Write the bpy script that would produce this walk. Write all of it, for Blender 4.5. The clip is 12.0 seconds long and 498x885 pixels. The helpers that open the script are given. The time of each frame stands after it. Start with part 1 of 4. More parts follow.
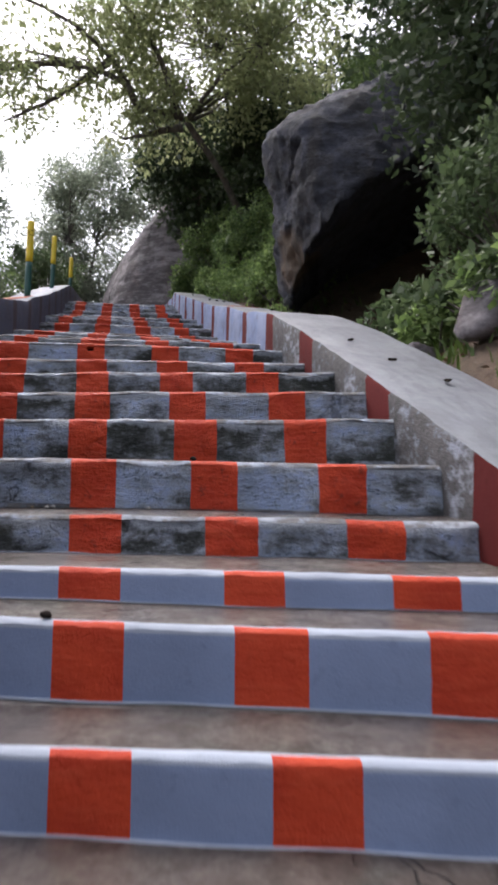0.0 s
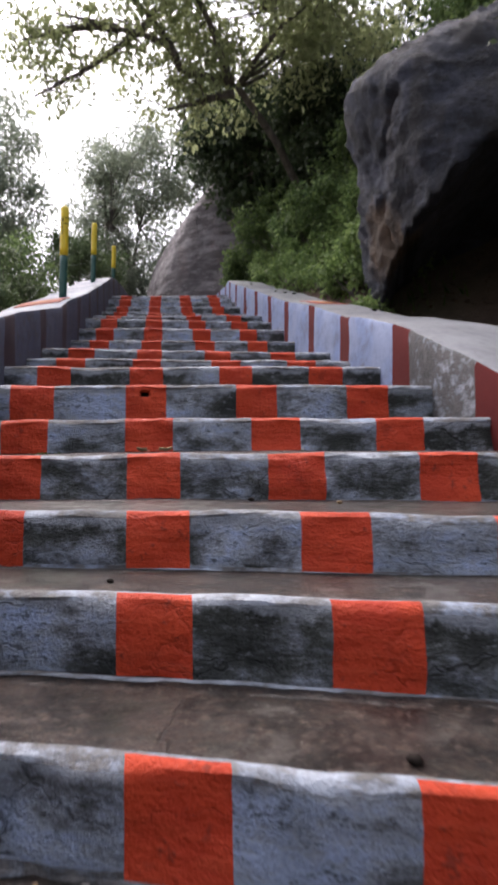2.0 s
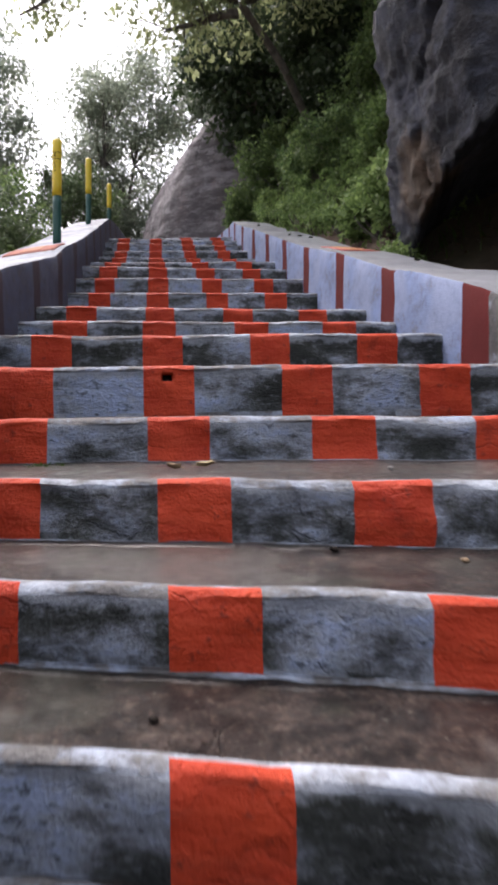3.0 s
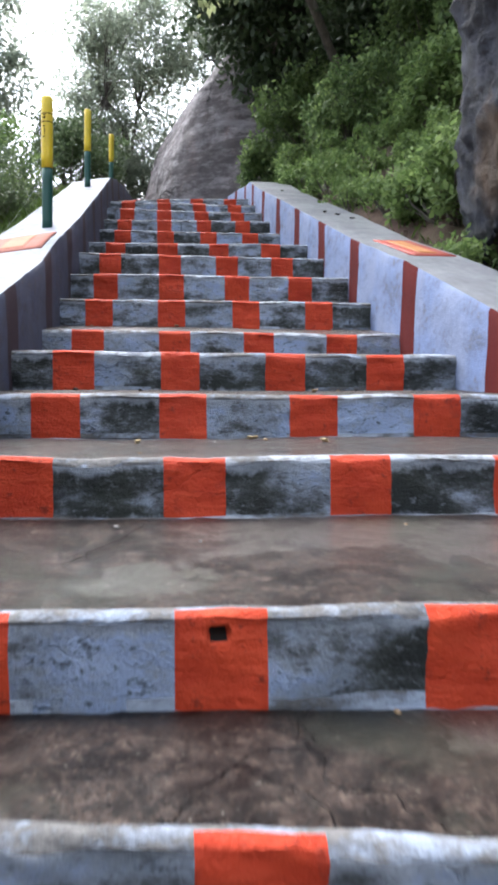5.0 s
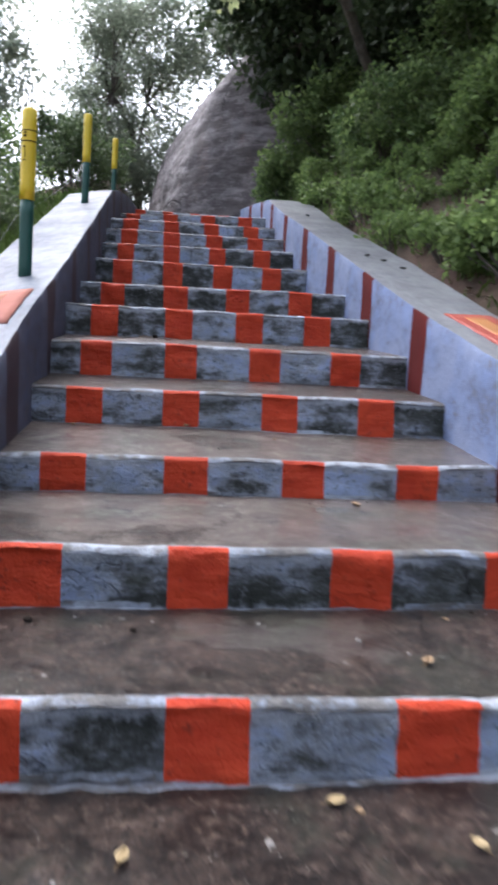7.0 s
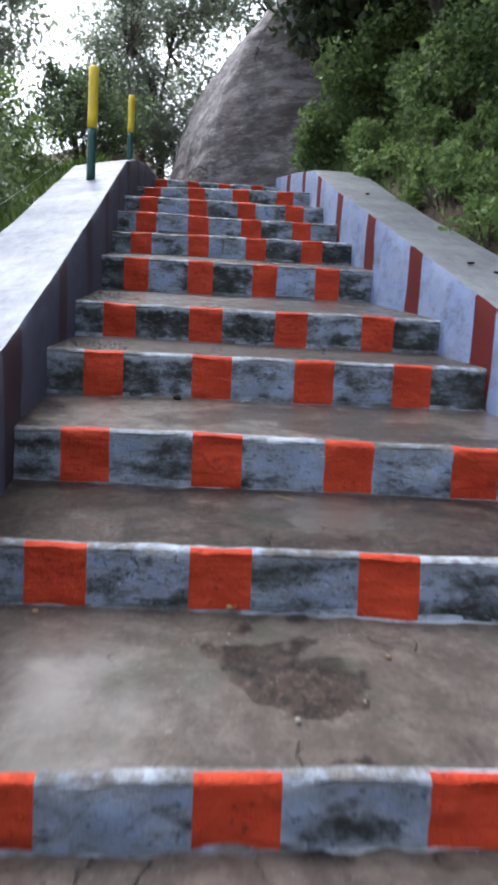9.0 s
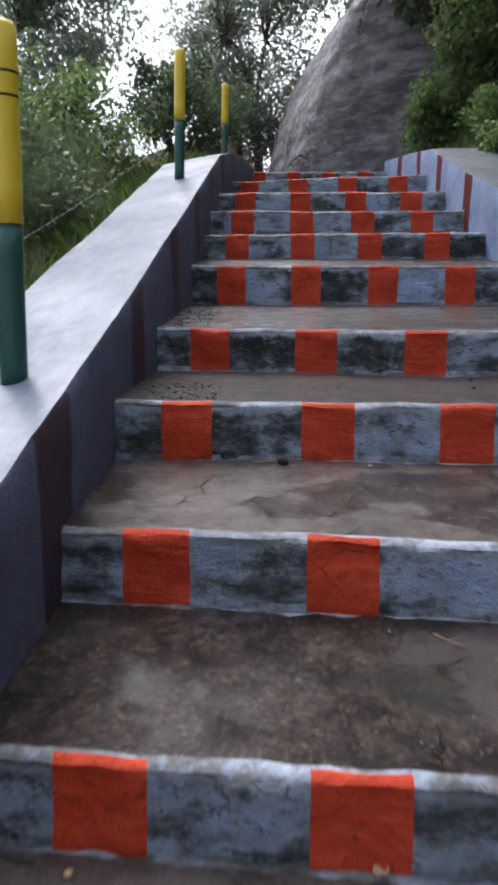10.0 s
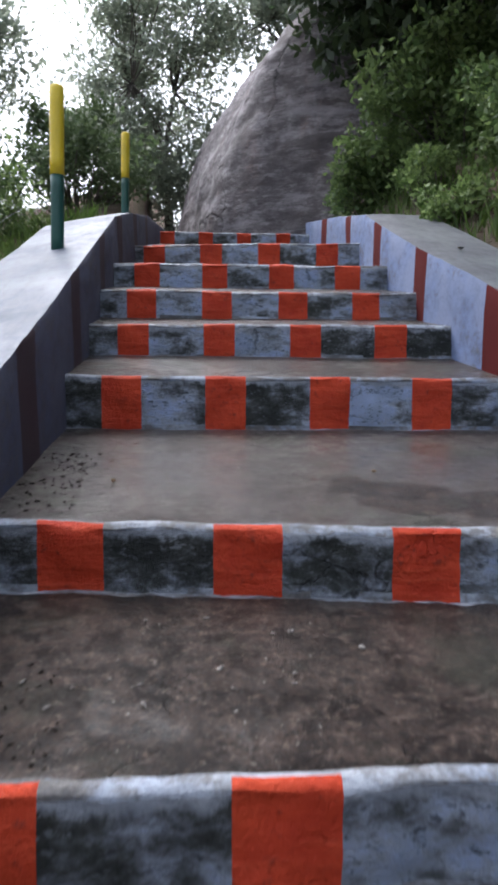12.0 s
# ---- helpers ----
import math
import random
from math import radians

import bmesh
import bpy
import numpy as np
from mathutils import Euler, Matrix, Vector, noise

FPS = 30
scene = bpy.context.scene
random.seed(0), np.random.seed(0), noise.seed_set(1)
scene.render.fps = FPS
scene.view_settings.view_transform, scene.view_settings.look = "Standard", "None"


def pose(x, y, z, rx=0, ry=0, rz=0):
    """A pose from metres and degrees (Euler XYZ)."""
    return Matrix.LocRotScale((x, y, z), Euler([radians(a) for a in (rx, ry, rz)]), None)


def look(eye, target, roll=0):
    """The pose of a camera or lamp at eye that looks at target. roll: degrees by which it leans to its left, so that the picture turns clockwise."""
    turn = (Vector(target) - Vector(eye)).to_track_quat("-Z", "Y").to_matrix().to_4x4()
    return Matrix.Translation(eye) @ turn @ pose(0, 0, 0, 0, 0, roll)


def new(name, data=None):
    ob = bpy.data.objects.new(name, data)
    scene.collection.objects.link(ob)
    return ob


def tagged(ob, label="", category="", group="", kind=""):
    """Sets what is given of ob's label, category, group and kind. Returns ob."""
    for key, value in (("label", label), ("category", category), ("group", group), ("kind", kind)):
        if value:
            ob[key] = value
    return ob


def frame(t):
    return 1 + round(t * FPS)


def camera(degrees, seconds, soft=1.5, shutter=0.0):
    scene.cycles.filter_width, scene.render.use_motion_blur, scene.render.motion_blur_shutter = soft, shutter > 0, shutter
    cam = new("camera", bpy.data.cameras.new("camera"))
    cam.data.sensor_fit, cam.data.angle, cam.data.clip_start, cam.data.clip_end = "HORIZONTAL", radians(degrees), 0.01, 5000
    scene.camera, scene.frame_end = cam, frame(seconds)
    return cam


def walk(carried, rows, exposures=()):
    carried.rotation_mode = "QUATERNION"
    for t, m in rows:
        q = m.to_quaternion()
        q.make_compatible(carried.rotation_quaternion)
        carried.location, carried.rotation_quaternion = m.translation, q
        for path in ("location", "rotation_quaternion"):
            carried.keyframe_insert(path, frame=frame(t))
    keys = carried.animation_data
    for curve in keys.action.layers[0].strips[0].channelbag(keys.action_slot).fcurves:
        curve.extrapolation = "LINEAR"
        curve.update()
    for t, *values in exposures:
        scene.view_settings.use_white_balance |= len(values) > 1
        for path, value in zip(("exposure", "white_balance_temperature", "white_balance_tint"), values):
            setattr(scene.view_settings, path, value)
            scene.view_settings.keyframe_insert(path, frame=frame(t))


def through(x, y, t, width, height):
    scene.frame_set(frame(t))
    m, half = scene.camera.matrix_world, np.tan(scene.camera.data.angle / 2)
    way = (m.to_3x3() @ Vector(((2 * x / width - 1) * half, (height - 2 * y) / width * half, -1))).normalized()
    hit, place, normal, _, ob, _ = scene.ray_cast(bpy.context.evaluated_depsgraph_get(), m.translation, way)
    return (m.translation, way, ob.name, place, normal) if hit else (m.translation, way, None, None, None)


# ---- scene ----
cam = camera(37.5, 12.0, soft=3.4, shutter=0.5)
PATH = [
    (0, (0.252, 0.497, 1.701), (0.618, 2.46, 1.815), 0.9),
    (0.5, (0.236, 0.925, 1.834), (0.611, 2.887, 1.932), 1.8),
    (1, (0.271, 1.398, 1.984), (0.573, 3.371, 2.117), 0.7),
    (1.5, (0.189, 1.79, 2.15), (0.435, 3.769, 2.297), 0.0),
    (2, (0.158, 2.115, 2.247), (0.401, 4.099, 2.308), -0.2),
    (2.5, (0.111, 2.409, 2.373), (0.344, 4.395, 2.332), -0.6),
    (2.7, (0.074, 2.558, 2.397), (0.32, 4.542, 2.337), -0.7),
    (4.3, (0.027, 3.505, 2.875), (0.289, 5.472, 2.62), 0.4),
    (4.5, (0.012, 3.657, 2.942), (0.272, 5.628, 2.721), 0.8),
    (5, (-0.013, 3.976, 3.068), (0.234, 5.946, 2.824), 0.5),
    (5.5, (0.052, 4.268, 3.21), (0.4, 6.213, 2.9), 1.7),
    (6, (0.005, 4.593, 3.366), (0.371, 6.535, 3.057), 2.3),
    (6.5, (-0.001, 4.917, 3.499), (0.351, 6.867, 3.229), 2.4),
    (6.6, (-0.004, 4.996, 3.533), (0.349, 6.945, 3.262), 2.4),
    (7, (-0.05, 5.292, 3.636), (0.21, 7.259, 3.384), 2.8),
    (7.2, (-0.079, 5.431, 3.673), (0.162, 7.4, 3.42), 3.0),
    (8.8, (-0.078, 6.804, 4.091), (0.133, 8.759, 3.727), 2.8),
    (9, (-0.062, 6.945, 4.109), (0.14, 8.902, 3.75), 3.0),
    (9.5, (-0.014, 7.39, 4.246), (0.032, 9.358, 3.894), 1.3),
    (10, (-0.068, 7.826, 4.25), (-0.152, 9.785, 3.86), 0.1),
    (10.5, (-0.043, 8.231, 4.394), (0.03, 10.186, 3.979), 0.3),
    (11, (-0.04, 8.597, 4.481), (0.107, 10.561, 4.132), 0.4),
    (11.5, (-0.084, 8.988, 4.526), (0.064, 10.962, 4.242), 0.3),
    (12, (-0.051, 9.258, 4.603), (0.095, 11.234, 4.335), 0.4),
]
walk(cam, [(t, look(eye, target, roll)) for t, eye, target, roll in PATH],
     [(0.0, 1.12, 6300, 15), (2.5, 1.2, 6450, 18), (4.5, 1.8, 6080, 10), (5.5, 1.95, 5950, 9), (6.5, 2.0, 5900, 9), (7.0, 1.55, 5930, 13), (9.0, 1.6, 5900, 10), (9.5, 1.4, 5950, 10), (10.0, 1.25, 5950, 12), (10.5, 1.45, 6100, 13), (11.0, 1.5, 5950, 12), (12.0, 1.42, 5950, 12)])

# ---- light ----
world = bpy.data.worlds.new("world")
scene.world = world
world.use_nodes = True
wn, wl = world.node_tree.nodes, world.node_tree.links
SUN_EL, SUN_AZ = 59.0, -24.0          # degrees; azimuth from +y towards +x
sky = wn.new("ShaderNodeTexSky")
sky.sky_type, sky.sun_disc = "NISHITA", False
sky.sun_elevation, sky.sun_rotation = radians(SUN_EL), radians(SUN_AZ)
sky.air_density, sky.dust_density, sky.ozone_density = 1.0, 6.0, 1.0
haze = wn.new("ShaderNodeHueSaturation")
haze.inputs["Saturation"].default_value = 0.42
wl.new(sky.outputs[0], haze.inputs["Color"])
wl.new(haze.outputs[0], wn["Background"].inputs["Color"])
wn["Background"].inputs["Strength"].default_value = 0.15
sun = new("sun", bpy.data.lights.new("sun", "SUN"))
sun.data.energy, sun.data.angle, sun.data.color = 0.5, radians(60), (1.0, 0.96, 0.9)
sun.matrix_world = look((0, 0, 30), (-30 * math.sin(radians(SUN_AZ)) / math.tan(radians(SUN_EL)), -30 * math.cos(radians(SUN_AZ)) / math.tan(radians(SUN_EL)), 0))


# ---- materials ----
class Mat:
    """A node material with short helpers."""

    def __init__(self, name, rough=0.8, metal=0.0, spec=0.5):
        self.m = bpy.data.materials.new(name)
        self.m.use_nodes = True
        self.n, self.l = self.m.node_tree.nodes, self.m.node_tree.links
        self.b = self.n["Principled BSDF"]
        self.b.inputs["Roughness"].default_value = rough
        self.b.inputs["Metallic"].default_value = metal
        self.b.inputs["Specular IOR Level"].default_value = spec
        self.co = self.n.new("ShaderNodeTexCoord").outputs["Object"]

    def noise(self, scale, detail=5.0, rough=0.55, stretch=None, slant=0.0):
        t = self.n.new("ShaderNodeTexNoise")
        t.inputs["Scale"].default_value, t.inputs["Detail"].default_value, t.inputs["Roughness"].default_value = scale, detail, rough
        src = self.co
        if stretch:
            mp = self.n.new("ShaderNodeMapping")
            mp.inputs["Scale"].default_value = stretch
            mp.inputs["Rotation"].default_value = (0, radians(slant), 0)
            self.l.new(src, mp.inputs["Vector"])
            src = mp.outputs[0]
        self.l.new(src, t.inputs["Vector"])
        return t.outputs["Fac"]

    def ramp(self, fac, *stops):
        r = self.n.new("ShaderNodeValToRGB")
        e = r.color_ramp.elements
        while len(e) < len(stops):
            e.new(0.5)
        for el, (p, c) in zip(e, stops):
            el.position = p
            el.color = (c, c, c, 1) if isinstance(c, (int, float)) else (*c, 1)
        self.l.new(fac, r.inputs["Fac"])
        return r.outputs["Color"]

    def mix(self, fac, a, b):
        x = self.n.new("ShaderNodeMix")
        x.data_type = "RGBA"
        for sock, v in ((x.inputs[0], fac), (x.inputs[6], a), (x.inputs[7], b)):
            if isinstance(v, tuple):
                sock.default_value = (*v, 1)
            elif isinstance(v, (int, float)):
                sock.default_value = v
            else:
                self.l.new(v, sock)
        return x.outputs[2]

    def times(self, a, b):
        x = self.n.new("ShaderNodeMath")
        x.operation = "MULTIPLY"
        for sock, v in zip(x.inputs, (a, b)):
            if isinstance(v, (int, float)):
                sock.default_value = v
            else:
                self.l.new(v, sock)
        return x.outputs[0]

    def cracks(self, scale, width, stretch=(1, 1, 1)):
        """Thin wandering cracks: 1 in the crack, 0 beside it, broken off in places."""
        wob = self.n.new("ShaderNodeTexNoise")
        wob.inputs["Scale"].default_value, wob.inputs["Detail"].default_value = scale * 1.6, 6
        self.l.new(self.co, wob.inputs["Vector"])
        add = self.n.new("ShaderNodeVectorMath")
        add.operation = "MULTIPLY_ADD"
        self.l.new(wob.outputs["Color"], add.inputs[0])
        add.inputs[1].default_value = (0.9 / scale, 0.9 / scale, 0.9 / scale)
        self.l.new(self.co, add.inputs[2])
        mp = self.n.new("ShaderNodeMapping")
        mp.inputs["Scale"].default_value = stretch
        self.l.new(add.outputs[0], mp.inputs["Vector"])
        v = self.n.new("ShaderNodeTexVoronoi")
        v.feature = "DISTANCE_TO_EDGE"
        v.inputs["Scale"].default_value = scale
        self.l.new(mp.outputs[0], v.inputs["Vector"])
        line = self.ramp(v.outputs["Distance"], (0.0, 1.0), (width, 0.0))
        return self.times(line, self.ramp(self.noise(scale * 0.8, 3), (0.52, 0.0), (0.60, 1.0)))

    def minus(self, a, b):
        x = self.n.new("ShaderNodeMath")
        x.operation = "SUBTRACT"
        self.l.new(a, x.inputs[0])
        self.l.new(b, x.inputs[1])
        return x.outputs[0]

    def color(self, c):
        self.l.new(c, self.b.inputs["Base Color"])
        return self

    def rough(self, c):
        self.l.new(c, self.b.inputs["Roughness"])
        return self

    def film(self, where, lo, hi, rough, ripple):
        """Rain water standing on the surface where the noise is above lo, in full above hi."""
        self.l.new(self.ramp(where, (lo, 0.08), (hi, 0.8)), self.b.inputs["Coat Weight"])
        self.b.inputs["Coat Roughness"].default_value, self.b.inputs["Coat IOR"].default_value = rough, 1.4
        bp = self.n.new("ShaderNodeBump")
        bp.inputs["Strength"].default_value, bp.inputs["Distance"].default_value = 0.5, ripple
        self.l.new(self.noise(18, 4, 0.6), bp.inputs["Height"])
        self.l.new(bp.outputs[0], self.b.inputs["Coat Normal"])
        return self

    def bump(self, h, strength=0.4, dist=0.01):
        bp = self.n.new("ShaderNodeBump")
        bp.inputs["Strength"].default_value, bp.inputs["Distance"].default_value = strength, dist
        self.l.new(h, bp.inputs["Height"])
        self.l.new(bp.outputs[0], self.b.inputs["Normal"])
        return self


def paint_weathered(name, base, dirt, lo, hi):
    """Limewash over concrete, with mould and dirt where it has worn."""
    m = Mat(name, 0.75)
    area, big, small, grain = m.noise(2.1, 3, 0.5), m.noise(7.5, 8, 0.70, (1, 1, 1.7)), m.noise(28, 6, 0.65, (1, 1, 1.3)), m.noise(120, 3)
    body = m.mix(m.ramp(area, (0.42, 0.0), (0.58, 1.0)), base, (0.80 * base[0], 0.92 * base[1], 1.12 * base[2]))
    body = m.mix(m.ramp(small, (0.3, 0.55), (0.7, 0.0)), body, tuple(0.6 * v for v in base))
    both = m.mix(0.36, big, area)
    veil = m.ramp(both, (lo - 0.07, 0.0), (lo + 0.04, 0.45))
    mould = m.ramp(m.mix(0.30, both, small), (lo, 0.0), (hi, 1.0))
    specks = m.ramp(small, (0.56, 0.0), (0.62, 1.0))
    body = m.mix(m.times(specks, 0.45), body, tuple(0.45 * v for v in base))
    body = m.mix(veil, body, tuple(0.45 * v for v in base))
    body = m.mix(mould, body, m.mix(m.ramp(small, (0.4, 0.0), (0.65, 1.0)), dirt, tuple(2.6 * v for v in dirt)))
    return m.color(body).bump(m.mix(0.45, m.mix(0.5, big, small), grain), 0.6, 0.018).m


def paint_plain(name, base, rough=0.55, spec=0.5):
    m = Mat(name, rough, spec=spec)
    big, small, grain = m.noise(4, 4), m.noise(30, 5, 0.6), m.noise(160, 3)
    body = m.mix(m.ramp(big, (0.3, 0.0), (0.7, 1.0)), tuple(0.8 * v for v in base), base)
    body = m.mix(m.ramp(small, (0.6, 0.0), (0.75, 0.5)), body, tuple(0.55 * v for v in base))
    return m.color(body).bump(m.mix(0.5, small, grain), 0.35, 0.008).m


def riser_worn():
    """Limewash worn to clouds: pale blue, grey and the green-black of old mould."""
    m = Mat("riser_limewash_worn", 0.72)
    area, cloud = m.noise(3.1, 2, 0.5), m.noise(5.0, 10, 0.70, (1, 1, 2.0))
    small, grain, drip = m.noise(30, 8, 0.72, (1, 1, 1.9)), m.noise(130, 3), m.noise(14, 5, 0.6, (1.5, 1, 0.5))
    mixd = m.mix(0.08, m.mix(0.30, m.mix(0.20, cloud, small), area), drip)
    grown = m.n.new("ShaderNodeAttribute")
    grown.attribute_name = "mould"
    mixd = m.minus(mixd, m.times(grown.outputs["Fac"], 0.17))
    body = m.ramp(mixd, (0.40, (0.022, 0.026, 0.022)), (0.445, (0.070, 0.078, 0.072)), (0.48, (0.20, 0.215, 0.24)), (0.515, (0.42, 0.47, 0.56)), (0.575, (0.47, 0.57, 0.78)))
    body = m.mix(m.ramp(small, (0.56, 0.0), (0.62, 0.75)), body, (0.028, 0.030, 0.032))
    body = m.mix(m.ramp(small, (0.38, 0.32), (0.44, 0.0)), body, (0.50, 0.53, 0.58))
    rim = m.n.new("ShaderNodeAttribute")
    rim.attribute_name = "rim"
    drips = m.minus(m.times(m.noise(13, 7, 0.7, (1, 1, 0.45)), 0.12), rim.outputs["Fac"])
    body = m.mix(m.ramp(drips, (0.028, 0.0), (0.044, 0.85)), body, m.mix(m.ramp(small, (0.4, 0.0), (0.6, 1.0)), (0.52, 0.56, 0.62), (0.34, 0.37, 0.42)))
    body = m.mix(m.ramp(m.noise(3.3, 4), (0.50, 0.0), (0.62, 0.28)), body, (0.075, 0.085, 0.062))
    ck = m.cracks(4.5, 0.022, (0.6, 1, 2.2))
    body = m.mix(m.times(ck, 0.55), body, (0.012, 0.012, 0.013))
    return m.color(body).bump(m.minus(m.mix(0.25, m.mix(0.55, cloud, small), grain), m.times(ck, 0.35)), 1.0, 0.075).m


def paint_orange(name, wear):
    """Brushed orange paint over rough plaster: streaks, thin places, soft relief."""
    m = Mat(name, 0.62, spec=0.22)
    big, brush, small, grain = m.noise(6, 5, 0.6), m.noise(14, 4, 0.6, (0.5, 1, 4)), m.noise(32, 6, 0.65), m.noise(140, 3)
    body = m.mix(m.ramp(big, (0.35, 0.0), (0.65, 1.0)), (0.42, 0.036, 0.012), (0.54, 0.058, 0.018))
    body = m.mix(m.ramp(brush, (0.5, 0.0), (0.7, 0.5)), body, (0.56, 0.078, 0.030))
    body = m.mix(m.ramp(m.noise(11, 8, 0.7), (0.58, 0.0), (0.66, 0.55 * wear)), body, (0.24, 0.028, 0.012))
    body = m.mix(m.ramp(small, (0.60, 0.0), (0.66, 0.7 * wear)), body, (0.16, 0.026, 0.014))
    ck = m.cracks(4.5, 0.020, (0.5, 1, 2.2))
    body = m.mix(m.times(ck, 0.15 * wear), body, (0.07, 0.012, 0.008))
    return m.color(body).bump(m.minus(m.mix(0.22, m.mix(0.32, big, small), m.mix(0.4, brush, grain)), m.times(ck, 0.1 * wear)), 0.4 + 0.35 * wear, 0.06).m


RISER = riser_worn()
RISER_CLEAN = paint_plain("riser_paint_blue", (0.215, 0.27, 0.405))
ORANGE = paint_orange("riser_paint_orange_worn", 1.0)
ORANGE_NEW = paint_orange("riser_paint_orange_new", 0.15)
LIME = paint_weathered("lime_edge", (0.44, 0.475, 0.53), (0.06, 0.057, 0.055), 0.45, 0.54)
LIME_NEW = paint_plain("lime_edge_new", (0.38, 0.42, 0.49), 0.8)
WALL_PAINT = paint_weathered("parapet_limewash", (0.24, 0.29, 0.44), (0.06, 0.062, 0.075), 0.525, 0.62)
WALL_OLD = paint_weathered("parapet_limewash_old", (0.32, 0.335, 0.38), (0.030, 0.028, 0.028), 0.43, 0.50)
# West wall's limewash darkened: the shade on its inner face is in the colour.
WALL_SHADED = paint_weathered("parapet_limewash_shaded", (0.095, 0.100, 0.152), (0.04, 0.035, 0.04), 0.50, 0.62)
MAROON = paint_plain("stripe_paint_maroon", (0.105, 0.016, 0.015), 0.9, 0.12)
# Maroon again, darkened for the shaded west wall.
MAROON_SHADED = paint_plain("stripe_paint_maroon_shaded", (0.038, 0.018, 0.028), 0.7)
PATCH_YELLOW = paint_plain("patch_paint_yellow", (0.42, 0.175, 0.045), 0.6)
PATCH_FADED = paint_plain("patch_paint_faded", (0.42, 0.18, 0.14), 0.8, 0.08)
PATCH_FADED_HEART = paint_plain("patch_paint_faded_heart", (0.50, 0.25, 0.17), 0.8, 0.08)
PATCH_RED = paint_plain("patch_paint_red", (0.33, 0.045, 0.025), 0.6)


def concrete_wet(name, level, pale=1.0, dry=0.0):
    """Damp treads: rough brown concrete, with a smooth grey skim left on it in places."""
    m = Mat(name, 0.5)
    area, edge = m.noise(1.5, 3, 0.5), m.noise(9, 7, 0.72)
    mid, small, grain = m.noise(11, 9, 0.78), m.noise(34, 8, 0.78), m.noise(150, 3)
    rough = m.mix(m.ramp(mid, (0.45, 0.0), (0.56, 1.0)), (0.011, 0.0056, 0.0038), (0.066, 0.040, 0.029))
    rough = m.mix(m.ramp(small, (0.54, 0.0), (0.60, 0.9)), rough, (0.008, 0.005, 0.004))
    rough = m.mix(m.ramp(small, (0.38, 0.9), (0.45, 0.0)), rough, (0.17, 0.12, 0.095))
    grit = m.noise(70, 5, 0.75)
    rough = m.mix(m.ramp(grit, (0.53, 0.0), (0.60, 0.85)), rough, (0.007, 0.0042, 0.0032))
    rough = m.mix(m.ramp(grit, (0.37, 0.8), (0.44, 0.0)), rough, (0.15, 0.105, 0.08))
    skim = m.mix(m.ramp(mid, (0.40, 0.0), (0.62, 1.0)), tuple(pale * v for v in (0.027, 0.019, 0.015)), tuple(pale * v for v in (0.063, 0.049, 0.041)))
    skim = m.mix(m.ramp(small, (0.55, 0.0), (0.62, 0.6)), skim, (0.024, 0.018, 0.014))
    skim = m.mix(m.ramp(grit, (0.36, 0.35), (0.44, 0.0)), skim, (0.14, 0.11, 0.09))
    where = m.ramp(m.mix(0.22, area, edge), (level, 0.0), (level + 0.015, 1.0))
    body = m.mix(where, rough, skim)
    moss = m.ramp(m.mix(0.4, m.noise(2.6, 3), edge), (0.53, 0.0), (0.60, 0.6))
    body = m.mix(moss, body, (0.036, 0.038, 0.024))
    body = m.mix(m.ramp(m.noise(75, 2), (0.70, 0.0), (0.75, 0.9)), body, (0.30, 0.27, 0.24))
    ck = m.cracks(2.2, 0.010)
    body = m.mix(m.times(ck, 0.55), body, (0.008, 0.006, 0.005))
    wet = m.ramp(m.mix(0.5, area, mid), (0.45, 0.70), (0.57, 0.32))
    m.color(body).rough(m.mix(where, m.ramp(mid, (0.40, 0.36), (0.60, 0.62)), wet))
    relief = m.mix(where, m.mix(0.25, m.mix(0.55, small, mid), grain), m.mix(0.82, small, (0.62, 0.62, 0.62)))
    m.film(m.mix(0.45, area, m.noise(6, 6, 0.7)), 0.42 + dry, 0.57 + 1.5 * dry, 0.19, 0.008)
    return m.bump(m.minus(relief, m.times(ck, 0.4)), 1.0, 0.05).m


def concrete_slab(name, a, b, rough, spec=0.5, wet=0.0):
    m = Mat(name, rough, spec=spec)
    big, mid, small, grain = m.noise(1.3, 5), m.noise(9, 6, 0.65), m.noise(45, 5, 0.7), m.noise(200, 2)
    body = m.mix(m.ramp(big, (0.35, 0.0), (0.65, 1.0)), a, b)
    body = m.mix(m.ramp(mid, (0.55, 0.0), (0.75, 0.45)), body, tuple(0.5 * v for v in a))
    body = m.mix(m.ramp(small, (0.62, 0.0), (0.72, 0.6)), body, tuple(0.4 * v for v in a))
    streaks = m.noise(9, 6, 0.7, (2.4, 0.5, 1))
    body = m.mix(m.ramp(streaks, (0.40, 0.5), (0.50, 0.0)), body, tuple(0.62 * v for v in a))
    body = m.mix(m.ramp(streaks, (0.56, 0.0), (0.66, 0.5)), body, tuple(1.25 * v for v in b))
    if wet:
        m.film(m.mix(0.4, big, mid), 0.40, 0.40 + 0.2 / wet, 0.28, 0.008)
    return m.color(body).bump(m.mix(0.4, small, grain), 0.3, 0.006).m


